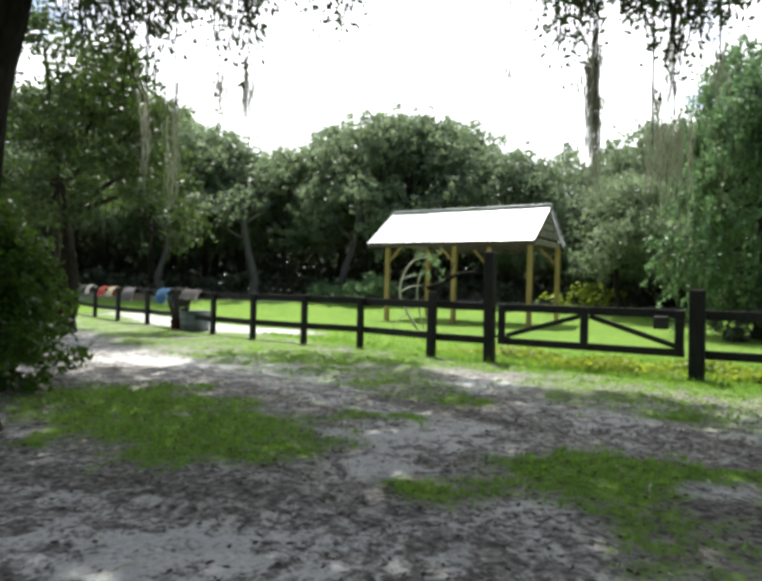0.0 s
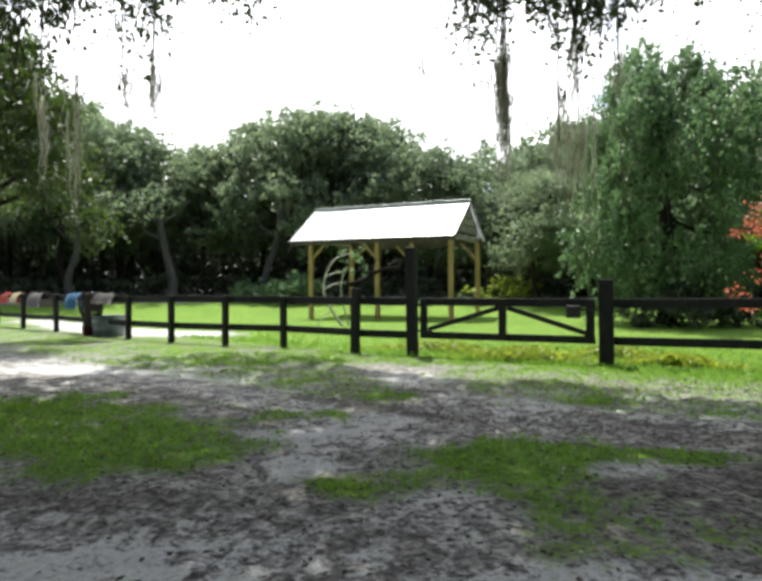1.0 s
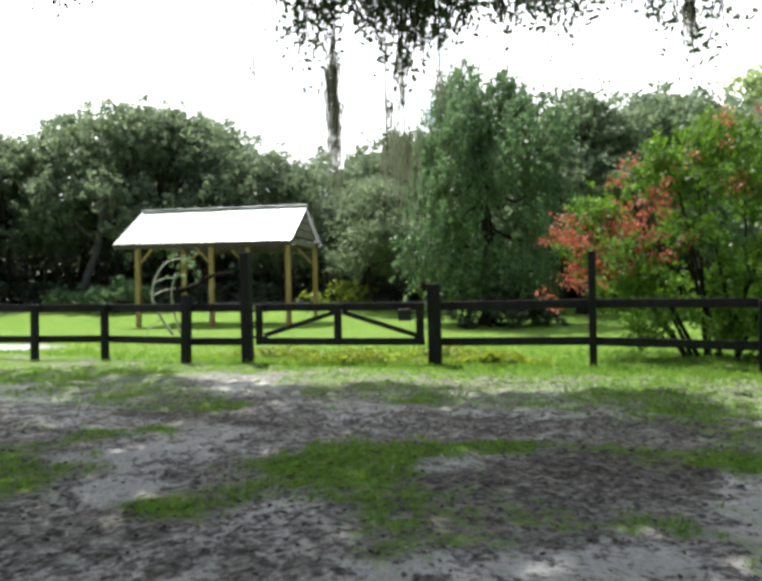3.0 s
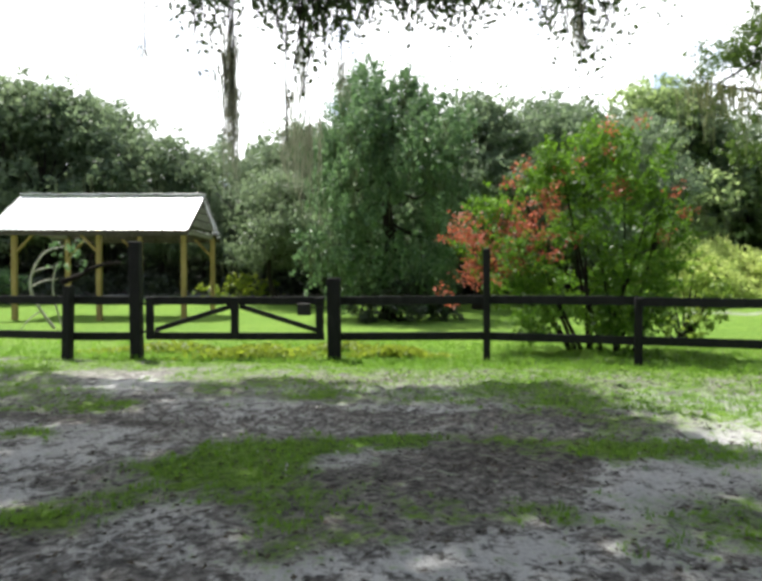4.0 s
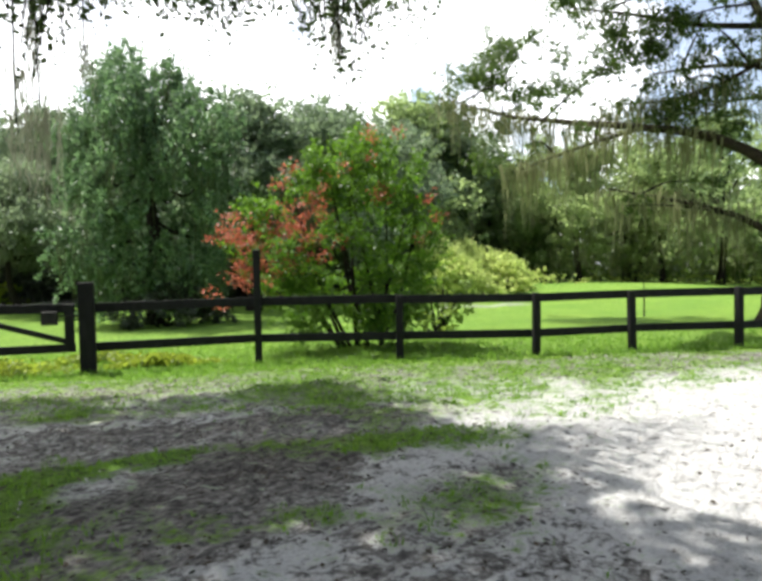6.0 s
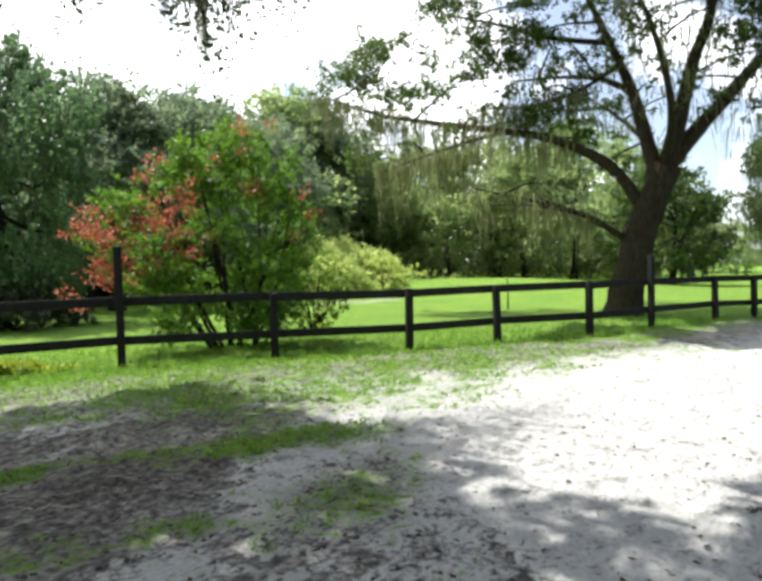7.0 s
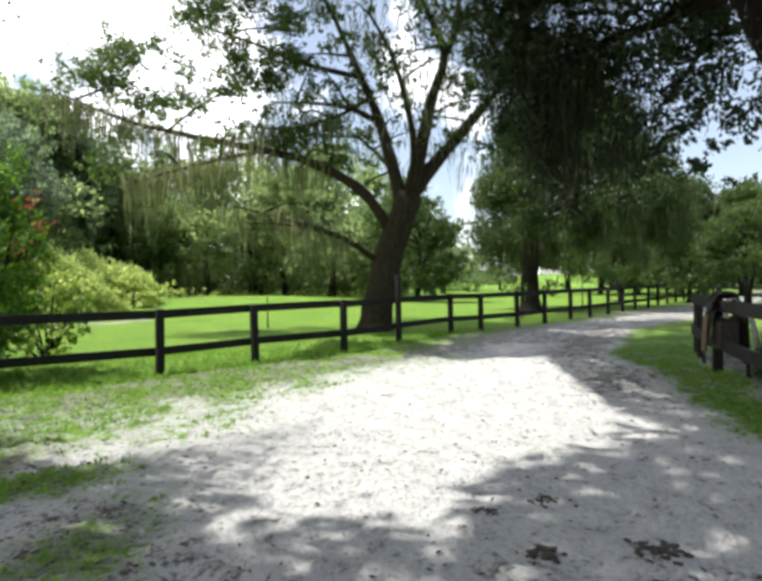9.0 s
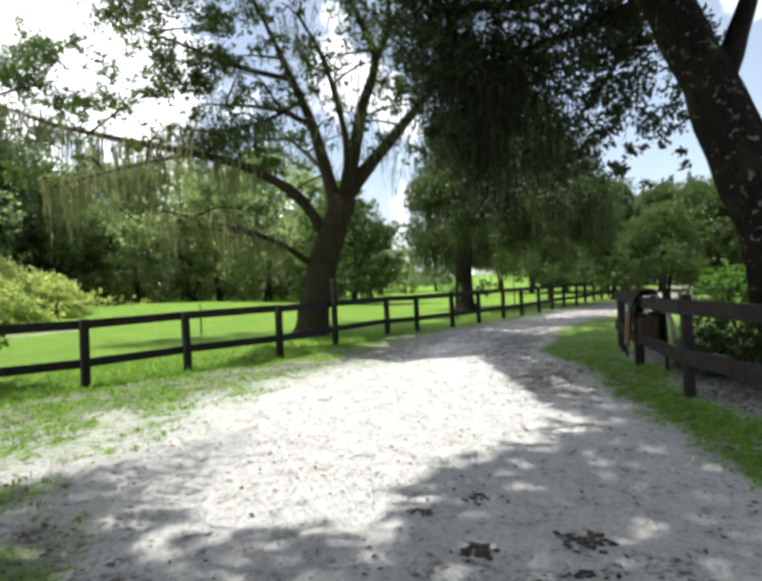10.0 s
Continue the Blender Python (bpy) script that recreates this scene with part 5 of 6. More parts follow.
# ---------------------------------------------------------------- bushes
def make_myrtle():
    bx, by = 11.25, 9.15
    t = holder("crape_myrtle", (bx, by, height_at(bx, by)), "wide crape myrtle bush with coral-red blossom behind the fence", "bush")
    r = rng_of(91)
    side = Vector((0.72, -0.69, 0))
    cl, fl = [], []
    for k in range(13):
        f = -1 + 2 * k / 12
        top = side * (f * 1.7 - 0.4) + Vector((r.normal() * 0.4, r.normal() * 0.4, 3.1 + r.uniform(-0.4, 1.1) * (1 - abs(f) * 0.5)))
        b = side * f * 0.55 + Vector((r.normal() * 0.15, r.normal() * 0.15, -0.1))
        bm = bmesh.new()
        tube(bm, [b, b.lerp(top, 0.45) - Vector((0, 0, 0.1)) + side * f * 0.15, top], 0.055, 0.012, 6, 4)
        part("stem", bm, M_BARK, t)
    # the outline leans to the gate side, where the blossom hangs
    zs, lo, hi = [0.3, 0.9, 1.6, 2.3, 3.0, 3.6, 4.1, 4.6], [-1.7, -2.0, -2.6, -2.7, -2.4, -1.9, -1.3, -0.3], [1.0, 1.4, 1.65, 1.7, 1.6, 1.35, 1.0, 0.6]
    for k in range(150):
        z = r.uniform(0.35, 4.5)
        u = r.uniform(np.interp(z, zs, lo), np.interp(z, zs, hi))
        c = side * u + Vector((r.normal() * 0.2, 0, z)) + Vector((side.y, -side.x, 0)) * r.uniform(-1, 1) * 1.1
        cl.append((np.array(c), r.uniform(0.26, 0.46), r.uniform(0.25, 0.42)))
    for u, z in ((0.2, 4.75), (0.6, 4.6), (-0.2, 4.5), (1.2, 3.9), (1.7, 2.9)):
        cl.append((np.array(side * u + Vector((0, 0, z))), 0.3, 0.4))
    crown_part(t, cl, 3000, 0.105, M_MYRTLE, 92, hollow=0.3, ragged=0.5, narrow=0.42)
    starts, ways = [], []
    for c, q, qz in cl:
        for _ in range(4):
            w = np.array(c) - np.array((0, 0, 1.6)) + r.normal(size=3) * 0.7 + [0, 0, 1.4]
            starts.append(c + r.normal(size=3) * 0.15)
            ways.append(w / np.linalg.norm(w))
    v, f = leaf_arrays(spray_points(starts, ways, r.uniform(0.2, 0.55, len(starts)), 18, r, 0.05, 0.15), 0.1, r, narrow=0.42)
    tagged(array_part("shoot_mass", v, f, M_MYRTLE, t), kind="stuff")
    # blossom heads, thickest low on the gate side
    heads = []
    for _ in range(150):
        f = r.uniform(0, 1)
        u, z = -3.05 + 2.5 * f + r.normal() * 0.22, 2.0 + 1.5 * f * f + r.normal() * 0.5
        if u < -0.9 and z > 1.0 and r.uniform() < 1.1 - 0.75 * f:
            heads.append((u, z, r.uniform(-1.3, 0.2)))
    heads += [(u, z, -1.2) for u, z in ((0.1, 4.75), (0.18, 4.6), (0.72, 4.75), (0.12, 4.2), (0.35, 3.5), (0.25, 3.35), (0.4, 3.4), (-0.9, 3.9), (-1.5, 4.0), (-1.2, 3.3), (1.35, 3.35), (1.6, 2.9), (1.15, 2.45), (-0.6, 2.4), (-0.9, 2.1), (-1.9, 3.6), (-1.7, 3.9), (-0.5, 4.0))]
    hp = []
    for u, z, dep in heads:
        c = np.array(side * u + Vector((side.y, -side.x, 0)) * -dep * 0.9 + Vector((0, 0, z)))
        hp.append(c + r.normal(size=(30, 3)) * [0.10, 0.10, 0.09])
    v, f = leaf_arrays(np.concatenate(hp), 0.06, r, narrow=0.9)
    array_part("blossom", v, f, M_FLOWER, t, "coral-red blossom heads")


make_myrtle()


def make_bush(place, w, h, mat, label, seed, leaf=0.09, density=1500, clumps=26, deep=None, category="bush", name="bush", group=""):
    t = holder(name, (place[0], place[1], height_at(*place[:2])), label, category, group)
    r = rng_of(seed)
    bm = bmesh.new()
    cl = []
    for k in range(clumps):
        a, f = r.uniform(0, 6.28), r.uniform(0.08, 0.95)
        rr = w / 2 * math.sqrt(max(0.08, 1 - f * f)) * r.uniform(0.5, 1.0)
        c = Vector((math.cos(a) * rr, math.sin(a) * rr * (deep or 1), h * f * 0.92))
        q = r.uniform(0.16, 0.26) * min(w, h * 1.6)
        cl.append((np.array(c), q, q * 0.8))
        if k % 2 == 0:
            tube(bm, [(c.x * 0.1, c.y * 0.1, -0.05), c * 0.55 + Vector((0, 0, 0.1)), c], 0.02 * h, 0.006, 5, 3)
    tagged(part("stemwork", bm, M_BARK, t), kind="stuff")
    crown_part(t, cl, density, leaf, mat, seed + 1, "leaves", 0.3)
    return t


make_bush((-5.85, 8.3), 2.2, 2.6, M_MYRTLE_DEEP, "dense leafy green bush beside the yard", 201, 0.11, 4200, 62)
make_bush(polar(55.9, 17.0), 1.9, 2.35, M_SHRUB, "light green shrub behind the crape myrtle", 205, 0.12, 1500)
for k, (a, d, w, h) in enumerate(((58.3, 42, 5, 4.4), (60.6, 43, 5, 3.6), (61.8, 41, 4, 2.6), (57.2, 37, 4, 3.4), (59.4, 38, 4, 2.2), (63.2, 47, 6, 1.7), (66.2, 49, 6, 1.0), (56, 39, 5, 4.6), (70, 56, 5, 0.9), (73.5, 56, 5, 0.9), (77, 57, 6, 1.1), (81.5, 60, 5, 1.0))):
    make_bush(polar(a, d), w, h * 0.72, M_BRIGHT, "tall sunlit weeds along the edge of the woods", 210 + 2 * k, 0.2, 800, 26, group="weeds along the woods", name="weed_thicket", category="weeds")
make_bush(polar(119.2, 35.5), 3.0, 1.75, M_MYRTLE, "rounded bright green bush beside the far lane", 231, 0.16, 800)
make_bush((10.35, -6.3), 2.8, 1.35, M_OAK, "low dark bush behind the weathered fence", 233, 0.08, 5200, 34)
# brush added here, its leaf colour darkened as shade under the tree
make_bush(polar(31.0, 24.0), 4.6, 1.7, M_BANK, "leafy brush in a shade colour under the weeping tree", 207, 0.16, 900, 30)
make_bush(polar(-2.8, 38), 3.8, 2.0, M_WILLOW, "broad ferny shrub in front of the woods", 235, 0.22, 420)
make_bush(polar(-6.5, 40), 3.0, 1.5, M_WILLOW, "low ferny shrub in front of the woods", 237, 0.22, 420)
for k, (a, d, w, h) in enumerate(((17.0, 38, 3, 1.6), (19.2, 39, 2.6, 1.3), (32, 33, 3.2, 1.5), (40.5, 33, 2.6, 1.4), (14.5, 36, 2.0, 1.2))):
    make_bush(polar(a, d), w, h, M_WEED, "yellow-green shrub catching sun at the wood's edge", 241 + 2 * k, 0.2, 380, 16, group="sunlit undergrowth")
for k, (a, d, w, h) in enumerate(((89.5, 62, 3.5, 1.2), (92.2, 78, 5, 1.6), (96.2, 66, 3.5, 1.2), (99.8, 60, 2.2, 1.8), (94.5, 110, 8, 3))):
    make_bush(polar(a, d), w, h, M_OAK, "dark rounded bush standing in the far paddock", 261 + 2 * k, 0.22, 420, 16, group="bushes in the far paddock")


def make_sapling(place, h, lean, label, leaves=0):
    t = holder("sapling", (place[0], place[1], height_at(*place[:2])), label, "sapling", "saplings in the paddock")
    bm = bmesh.new()
    tube(bm, [(0, 0, -0.1), (lean * 0.5, 0, h * 0.5), (lean, 0.02, h)], 0.035, 0.02, 7, 4)
    part("stem", bm, M_BARK, t)
    if leaves:
        crown_part(t, [(np.array((lean, 0, h * 0.9)), 0.35 * leaves, 0.6 * leaves)], 700, 0.1, M_MYRTLE, int(place[0] * 10), "leaves", 0.2)


make_sapling((24.6, 6.75), 1.25, 0.05, "thin bare sapling stake standing in the grass")
make_sapling((27.2, -3.6), 1.5, 0.1, "young sapling with small leafy top", 1.0)
make_sapling((30.6, -6.3), 2.6, 0.1, "slender young tree with narrow leafy crown", 1.5)
make_sapling((33.2, -7.4), 2.4, -0.1, "slender young tree with narrow leafy crown", 1.4)


# ---------------------------------------------------------------- fallen limb inside the barn's shade
def make_fallen_limb():
    p = polar(0.4, 23.0)
    t = holder("fallen_limb", (p.x, p.y, height_at(p.x, p.y)), "bleached fallen limb arching over the grass with yellowing leaves", "branch")
    bm = bmesh.new()
    tube(bm, [(0.5, 0, -0.02), (0.05, 0, 0.7), (-0.2, 0, 1.35), (-0.1, 0, 2.0), (0.25, 0, 2.55), (0.8, 0.1, 2.75)], 0.055, 0.022, 7, 5)
    tube(bm, [(-0.2, 0, 1.4), (0.2, 0.1, 1.6), (0.6, 0.1, 1.66)], 0.032, 0.014, 5, 4)
    tube(bm, [(-0.16, 0, 1.85), (0.15, 0.1, 2.0), (0.5, 0.1, 2.05)], 0.03, 0.012, 5, 4)
    tube(bm, [(0.75, 0.2, -0.02), (0.5, 0.1, 0.9), (0.45, 0.1, 1.6), (0.6, 0.1, 2.2)], 0.035, 0.015, 6, 4)
    tube(bm, [(0.1, 0, 0.6), (-0.25, -0.2, 0.35), (-0.5, -0.3, -0.02)], 0.025, 0.012, 5, 4)
    part("limb", bm, M_BARK_PALE, t)
    crown_part(t, [(np.array((0.85, 0, 2.6)), 0.5, 0.45), (np.array((1.1, 0, 2.2)), 0.42, 0.5), (np.array((0.55, 0, 2.3)), 0.3, 0.3)], 900, 0.12, M_WILLOW, 301, "leaves", 0.2)


make_fallen_limb()


def make_dead_branch():
    t = holder("dead_branch", (0.98, 13.4, height_at(0.98, 13.4) + 1.5), "dark dead branch resting on the fence post top", "branch")
    bm = bmesh.new()
    tube(bm, [(-0.1, 0.02, 0.03), (0.25, 0.12, 0.16), (0.6, 0.2, 0.36), (1.05, 0.2, 0.42)], 0.06, 0.03, 8, 4, 0.2)
    tube(bm, [(0.3, 0.12, 0.18), (0.42, 0.2, 0.42), (0.5, 0.2, 0.62)], 0.03, 0.012, 6, 4)
    part("branch", bm, M_BARK, t)


make_dead_branch()


# ---------------------------------------------------------------- tack and tubs on the left fence
def rail_point(a, b, f, z):
    return Vector((a[0] + (b[0] - a[0]) * f, a[1] + (b[1] - a[1]) * f, height_at(a[0], a[1]) + z))


def make_saddle_pad(x, colour, width, drop, label, seed, edge=None):
    """A thick quilted pad folded over the top rail at the given x."""
    for a, b in zip(FENCE_LEFT, FENCE_LEFT[1:]):
        if a[0] <= x < b[0]:
            break
    f = (x - a[0]) / (b[0] - a[0])
    c = rail_point(a, b, f, 1.27)
    d = Vector((b[0] - a[0], b[1] - a[1], 0)).normalized()
    o = Vector((-d.y, d.x, 0)) * 0.09
    r = rng_of(seed)
    t = holder("saddle_pad", tuple(c + o), label, "saddle pad", "saddle pads airing on the fence", rz=math.degrees(math.atan2(d.y, d.x)))
    bm = bmesh.new()
    prof = [(-0.24, -drop), (-0.225, -drop * 0.6), (-0.19, -0.12), (-0.11, 0.0), (0, 0.04), (0.11, 0.0), (0.19, -0.12), (0.225, -drop * 0.6), (0.24, -drop * r.uniform(0.8, 1.1))]
    rows = []
    for k in range(7):
        u = (k / 6 - 0.5) * width
        rows.append([bm.verts.new((u + r.normal() * 0.008, y + r.normal() * 0.008, z + 0.02 * math.sin(k * 2.1) + r.normal() * 0.008)) for y, z in prof])
    for p, q in zip(rows, rows[1:]):
        for i in range(len(prof) - 1):
            bm.faces.new((p[i], p[i + 1], q[i + 1], q[i])).smooth = True
    bmesh.ops.solidify(bm, geom=bm.faces[:], thickness=0.035)
    pad = part("pad", bm, cloth_material("pad_cloth", colour), t)
    if edge:
        bm = bmesh.new()
        for s in (-1, 1):
            tube(bm, [(s * width / 2, y, z + 0.01) for y, z in prof], 0.022, 0.022, 6, 2, 0.0)
        part("binding", bm, cloth_material("pad_binding", edge), t)


for x, c, w, dr, text, e in ((-17.9, (0.22, 0.21, 0.20), 0.62, 0.42, "grey quilted saddle pad hung over the fence rail", (0.05, 0.05, 0.05)),
                             (-16.1, (0.30, 0.29, 0.27), 0.60, 0.40, "pale grey saddle pad hung over the fence rail", None),
                             (-15.2, (0.26, 0.25, 0.22), 0.5, 0.42, "grey-brown saddle pad hung over the fence rail", None),
                             (-13.9, (0.10, 0.10, 0.10), 0.5, 0.40, "charcoal saddle pad hung over the fence rail", None),
                             (-13.1, (0.50, 0.49, 0.45), 0.55, 0.38, "off-white saddle pad hung over the fence rail", None),
                             (-11.75, (0.42, 0.06, 0.04), 0.66, 0.40, "red saddle pad hung over the fence rail", None),
                             (-11.05, (0.62, 0.54, 0.36), 0.62, 0.36, "cream saddle pad hung over the fence rail", None),
                             (-9.75, (0.24, 0.22, 0.23), 0.85, 0.50, "grey saddle pad with black edging over the rail", (0.015, 0.015, 0.015)),
                             (-7.75, (0.08, 0.22, 0.40), 0.62, 0.52, "blue saddle pad hung over the fence rail", None),
                             (-6.35, (0.18, 0.17, 0.17), 0.95, 0.30, "flat grey blanket folded over the fence rail", None)):
    make_saddle_pad(x, tuple(q * 0.8 for q in c), w * 1.25, dr * 0.9, text, int(-x * 10), e)


def make_tack():
    c = Vector((-7.05, 19.9, height_at(-7.05, 19.9)))
    t = holder("hanging_tack", tuple(c + Vector((0, 0, 1.28))), "dark leather bridles and straps hung on a fence post", "tack")
    r = rng_of(404)
    for k in range(11):
        bm = bmesh.new()
        w, ln = r.uniform(0.12, 0.4), r.uniform(0.5, 1.15)
        dx = r.uniform(-0.15, 0.35)
        tube(bm, [(dx, -0.1, 0.05), (dx - w / 2, -0.14, -ln * 0.5), (dx, -0.15, -ln), (dx + w / 2, -0.14, -ln * 0.5), (dx + 0.02, -0.1, 0.05)], 0.034, 0.034, 6, 5, 0.1)
        part("strap", bm, M_LEATHER, t)


make_tack()


def make_tank():
    x, y = -6.4, 19.7
    t = holder("stock_tank", (x, y, height_at(x, y)), "round galvanised stock tank standing behind the fence", "water tank")
    bm = bmesh.new()
    seg, prof = 28, [(0.46, 0.0), (0.47, 0.02), (0.475, 0.18), (0.485, 0.2), (0.475, 0.22), (0.48, 0.4), (0.49, 0.42), (0.48, 0.44), (0.485, 0.6), (0.505, 0.615), (0.505, 0.635), (0.475, 0.625), (0.465, 0.3), (0.46, 0.05), (0.0, 0.05)]
    rings = [[bm.verts.new((q * math.cos(6.2832 * k / seg), q * math.sin(6.2832 * k / seg), z)) for k in range(seg)] for q, z in prof[:-1]]
    for a, b in zip(rings, rings[1:]):
        for k in range(seg):
            bm.faces.new((a[k], a[(k + 1) % seg], b[(k + 1) % seg], b[k])).smooth = True
    bm.faces.new(rings[-1])
    part("tank_body", bm, M_ZINC, t)
    bm = bmesh.new()
    bmesh.ops.create_circle(bm, cap_ends=True, segments=28, radius=0.465, matrix=pose(0, 0, 0.5))
    part("water", bm, M_WATER, t)


make_tank()


# ---------------------------------------------------------------- saddle and cloth on the south fence
def make_saddle():
    a, b = FENCE_SOUTH[2], FENCE_SOUTH[3]
    c = rail_point(a, b, 0.15, 1.20)
    d = Vector((b[0] - a[0], b[1] - a[1], 0)).normalized()
    rz = math.degrees(math.atan2(d.y, d.x))
    t = holder("saddle", tuple(c), "dark leather saddle with tan flaps slung over the fence", "saddle", rz=rz)
    def saddle_shell(length, prof, thick, dip):
        bm, rows = bmesh.new(), []
        for k in range(11):
            f = k / 10 - 0.5
            rows.append([bm.verts.new((f * length * (1 - 0.25 * max(0.0, -z)), y, z + dip * f * f)) for y, z in prof])
        for p, q in zip(rows, rows[1:]):
            for i in range(len(prof) - 1):
                bm.faces.new((p[i], p[i + 1], q[i + 1], q[i])).smooth = True
        bmesh.ops.solidify(bm, geom=bm.faces[:], thickness=thick)
        return bm

    part("seat", saddle_shell(0.5, ((-0.21, -0.16), (-0.17, -0.05), (-0.1, 0.03), (0, 0.06), (0.1, 0.03), (0.17, -0.05), (0.21, -0.16)), 0.04, 0.5), M_LEATHER, t)
    part("skirt", saddle_shell(0.72, ((-0.25, -0.66), (-0.24, -0.42), (-0.2, -0.2), (-0.13, -0.03), (0, 0.02), (0.13, -0.03), (0.2, -0.2), (0.24, -0.42), (0.25, -0.66)), 0.05, 0.05), M_LEATHER, t)
    part("saddle_bag", box((0.34, 0.40, 0.56), pose(0.16, 0.02, -0.50, 0, 4), 0.07), M_LEATHER, t)
    for s in (-1, 1):
        part("fender", box((0.26, 0.05, 0.60), pose(0.02, s * 0.27, -0.50, s * 4), 0.02), M_TAN if s < 0 else M_LEATHER, t)
        bm = bmesh.new()
        tube(bm, [(0.0, s * 0.28, -0.8), (-0.07, s * 0.29, -0.9), (-0.07, s * 0.29, -0.98), (0.07, s * 0.29, -0.98), (0.07, s * 0.29, -0.9), (0.0, s * 0.28, -0.8)], 0.016, 0.016, 6, 4, 0)
        part("stirrup", bm, M_IRON, t)
    bm = bmesh.new()
    tube(bm, [(0.24, -0.17, 0.04), (0.28, -0.1, 0.15), (0.28, 0.1, 0.15), (0.24, 0.17, 0.04)], 0.03, 0.03, 7, 4, 0)
    part("cantle", bm, M_LEATHER, t)
    bm = bmesh.new()
    tube(bm, [(-0.27, 0, 0.12), (-0.29, 0, 0.22), (-0.27, 0, 0.27)], 0.03, 0.035, 8, 3, 0)
    part("horn", bm, M_LEATHER, t)
    # pale towel beside it
    c2 = rail_point(a, b, 0.33, 1.26)
    w = holder("towel", tuple(c2), "white towel hanging over the weathered fence rail", "towel", rz=rz)
    bm = bmesh.new()
    r = rng_of(8)
    rows = []
    for k in range(8):
        u = (k / 7 - 0.5) * 0.3
        rows.append([bm.verts.new((u + 0.05 * (z < -0.3) + r.normal() * 0.006, y + 0.02 * math.sin(k * 1.9), z)) for y, z in ((-0.08, -0.28), (-0.08, -0.2), (-0.07, -0.1), (-0.03, 0.01), (0.06, 0.02), (0.2, -0.1), (0.28, -0.4), (0.34, -0.74))])
    for p, q in zip(rows, rows[1:]):
        for i in range(7):
            bm.faces.new((p[i], p[i + 1], q[i + 1], q[i])).smooth = True
    bmesh.ops.solidify(bm, geom=bm.faces[:], thickness=0.01)
    part("cloth", bm, cloth_material("white_towelling", (0.72, 0.72, 0.70)), w)


make_saddle()


def make_stake():
    a, b = FENCE_SOUTH[2], FENCE_SOUTH[3]
    p = rail_point(a, b, 0.24, 0.0) + Vector((0, -0.30, 0))
    t = holder("stake", tuple(p), "thin grey wooden stake standing behind the fence", "stake")
    part("shaft", box((0.05, 0.05, 1.75), pose(0, 0, 0.75, 0, 1.0), 0.006), M_FENCE_GREY, t)


make_stake()


def make_red_bucket():
    x, y = -7.0, 19.6
    t = holder("bucket", (x, y, height_at(x, y)), "dark red rubber bucket on the ground by the fence", "bucket")
    bm = bmesh.new()
    seg = 18
    prof = [(0.12, 0.0), (0.14, 0.02), (0.165, 0.28), (0.18, 0.29), (0.175, 0.31), (0.155, 0.3), (0.125, 0.04)]
    rings = [[bm.verts.new((q * math.cos(6.2832 * k / seg), q * math.sin(6.2832 * k / seg), z)) for k in range(seg)] for q, z in prof]
    for a, b in zip(rings, rings[1:]):
        for k in range(seg):
            bm.faces.new((a[k], a[(k + 1) % seg], b[(k + 1) % seg], b[k])).smooth = True
    bm.faces.new(rings[-1])
    bm.faces.new(rings[0][::-1])
    part("bucket_body", bm, cloth_material("dark_red_rubber", (0.07, 0.014, 0.014)), t)
    bm = bmesh.new()
    tube(bm, [(-0.17, 0, 0.3), (-0.1, 0.02, 0.44), (0.1, 0.02, 0.44), (0.17, 0, 0.3)], 0.006, 0.006, 5, 4, 0)
    part("bail", bm, M_IRON, t)


make_red_bucket()


def make_teal_tub():
    x, y = 10.1, -5.4
    t = holder("feed_tub", (x, y, height_at(x, y)), "teal plastic feed tub lying beside the fence", "tub")
    bm = bmesh.new()
    seg = 20
    prof = [(0.15, 0.0), (0.20, 0.02), (0.24, 0.26), (0.26, 0.28), (0.25, 0.3), (0.225, 0.28), (0.19, 0.04)]
    rings = [[bm.verts.new((q * math.cos(6.2832 * k / seg), q * math.sin(6.2832 * k / seg), z)) for k in range(seg)] for q, z in prof]
    for a, b in zip(rings, rings[1:]):
        for k in range(seg):
            bm.faces.new((a[k], a[(k + 1) % seg], b[(k + 1) % seg], b[k])).smooth = True
    bm.faces.new(rings[-1])
    bm.faces.new(rings[0][::-1])
    part("tub_body", bm, M_TEAL, t)


make_teal_tub()


# ---------------------------------------------------------------- far house
def make_house():
    p = polar(93.6, 150)
    t = holder("house", (p.x, p.y, height_at(p.x, p.y) - 0.3), "low white house with grey roof across the fields", "house", rz=4)
    part("wall", box((8, 13, 2.9), pose(0, 0, 1.45)), M_WHITEWALL, t)
    bm = bmesh.new()
    e = [bm.verts.new(v) for v in ((-4.6, -7, 2.8), (4.6, -7, 2.8), (4.6, 7, 2.8), (-4.6, 7, 2.8), (0, -5, 4.9), (0, 5, 4.9))]
    for f in ((0, 1, 4), (1, 2, 5, 4), (2, 3, 5), (3, 0, 4, 5), (3, 2, 1, 0)):
        bm.faces.new([e[i] for i in f])
    part("roof", bm, M_ROOFGREY, t)
    for y in (-4.2, -1.6, 3.6):
        win = part("window", box((0.08, 1.3, 1.3), pose(-4.02, y, 1.6)), M_WHITEWALL, t)
        part("pane", box((0.04, 1.1, 1.1), pose(-4.07, y, 1.6)), M_GLASS, win)
    part("door", box((0.08, 1.0, 2.1), pose(-4.02, 1.2, 1.05)), M_GLASS, t)


make_house()


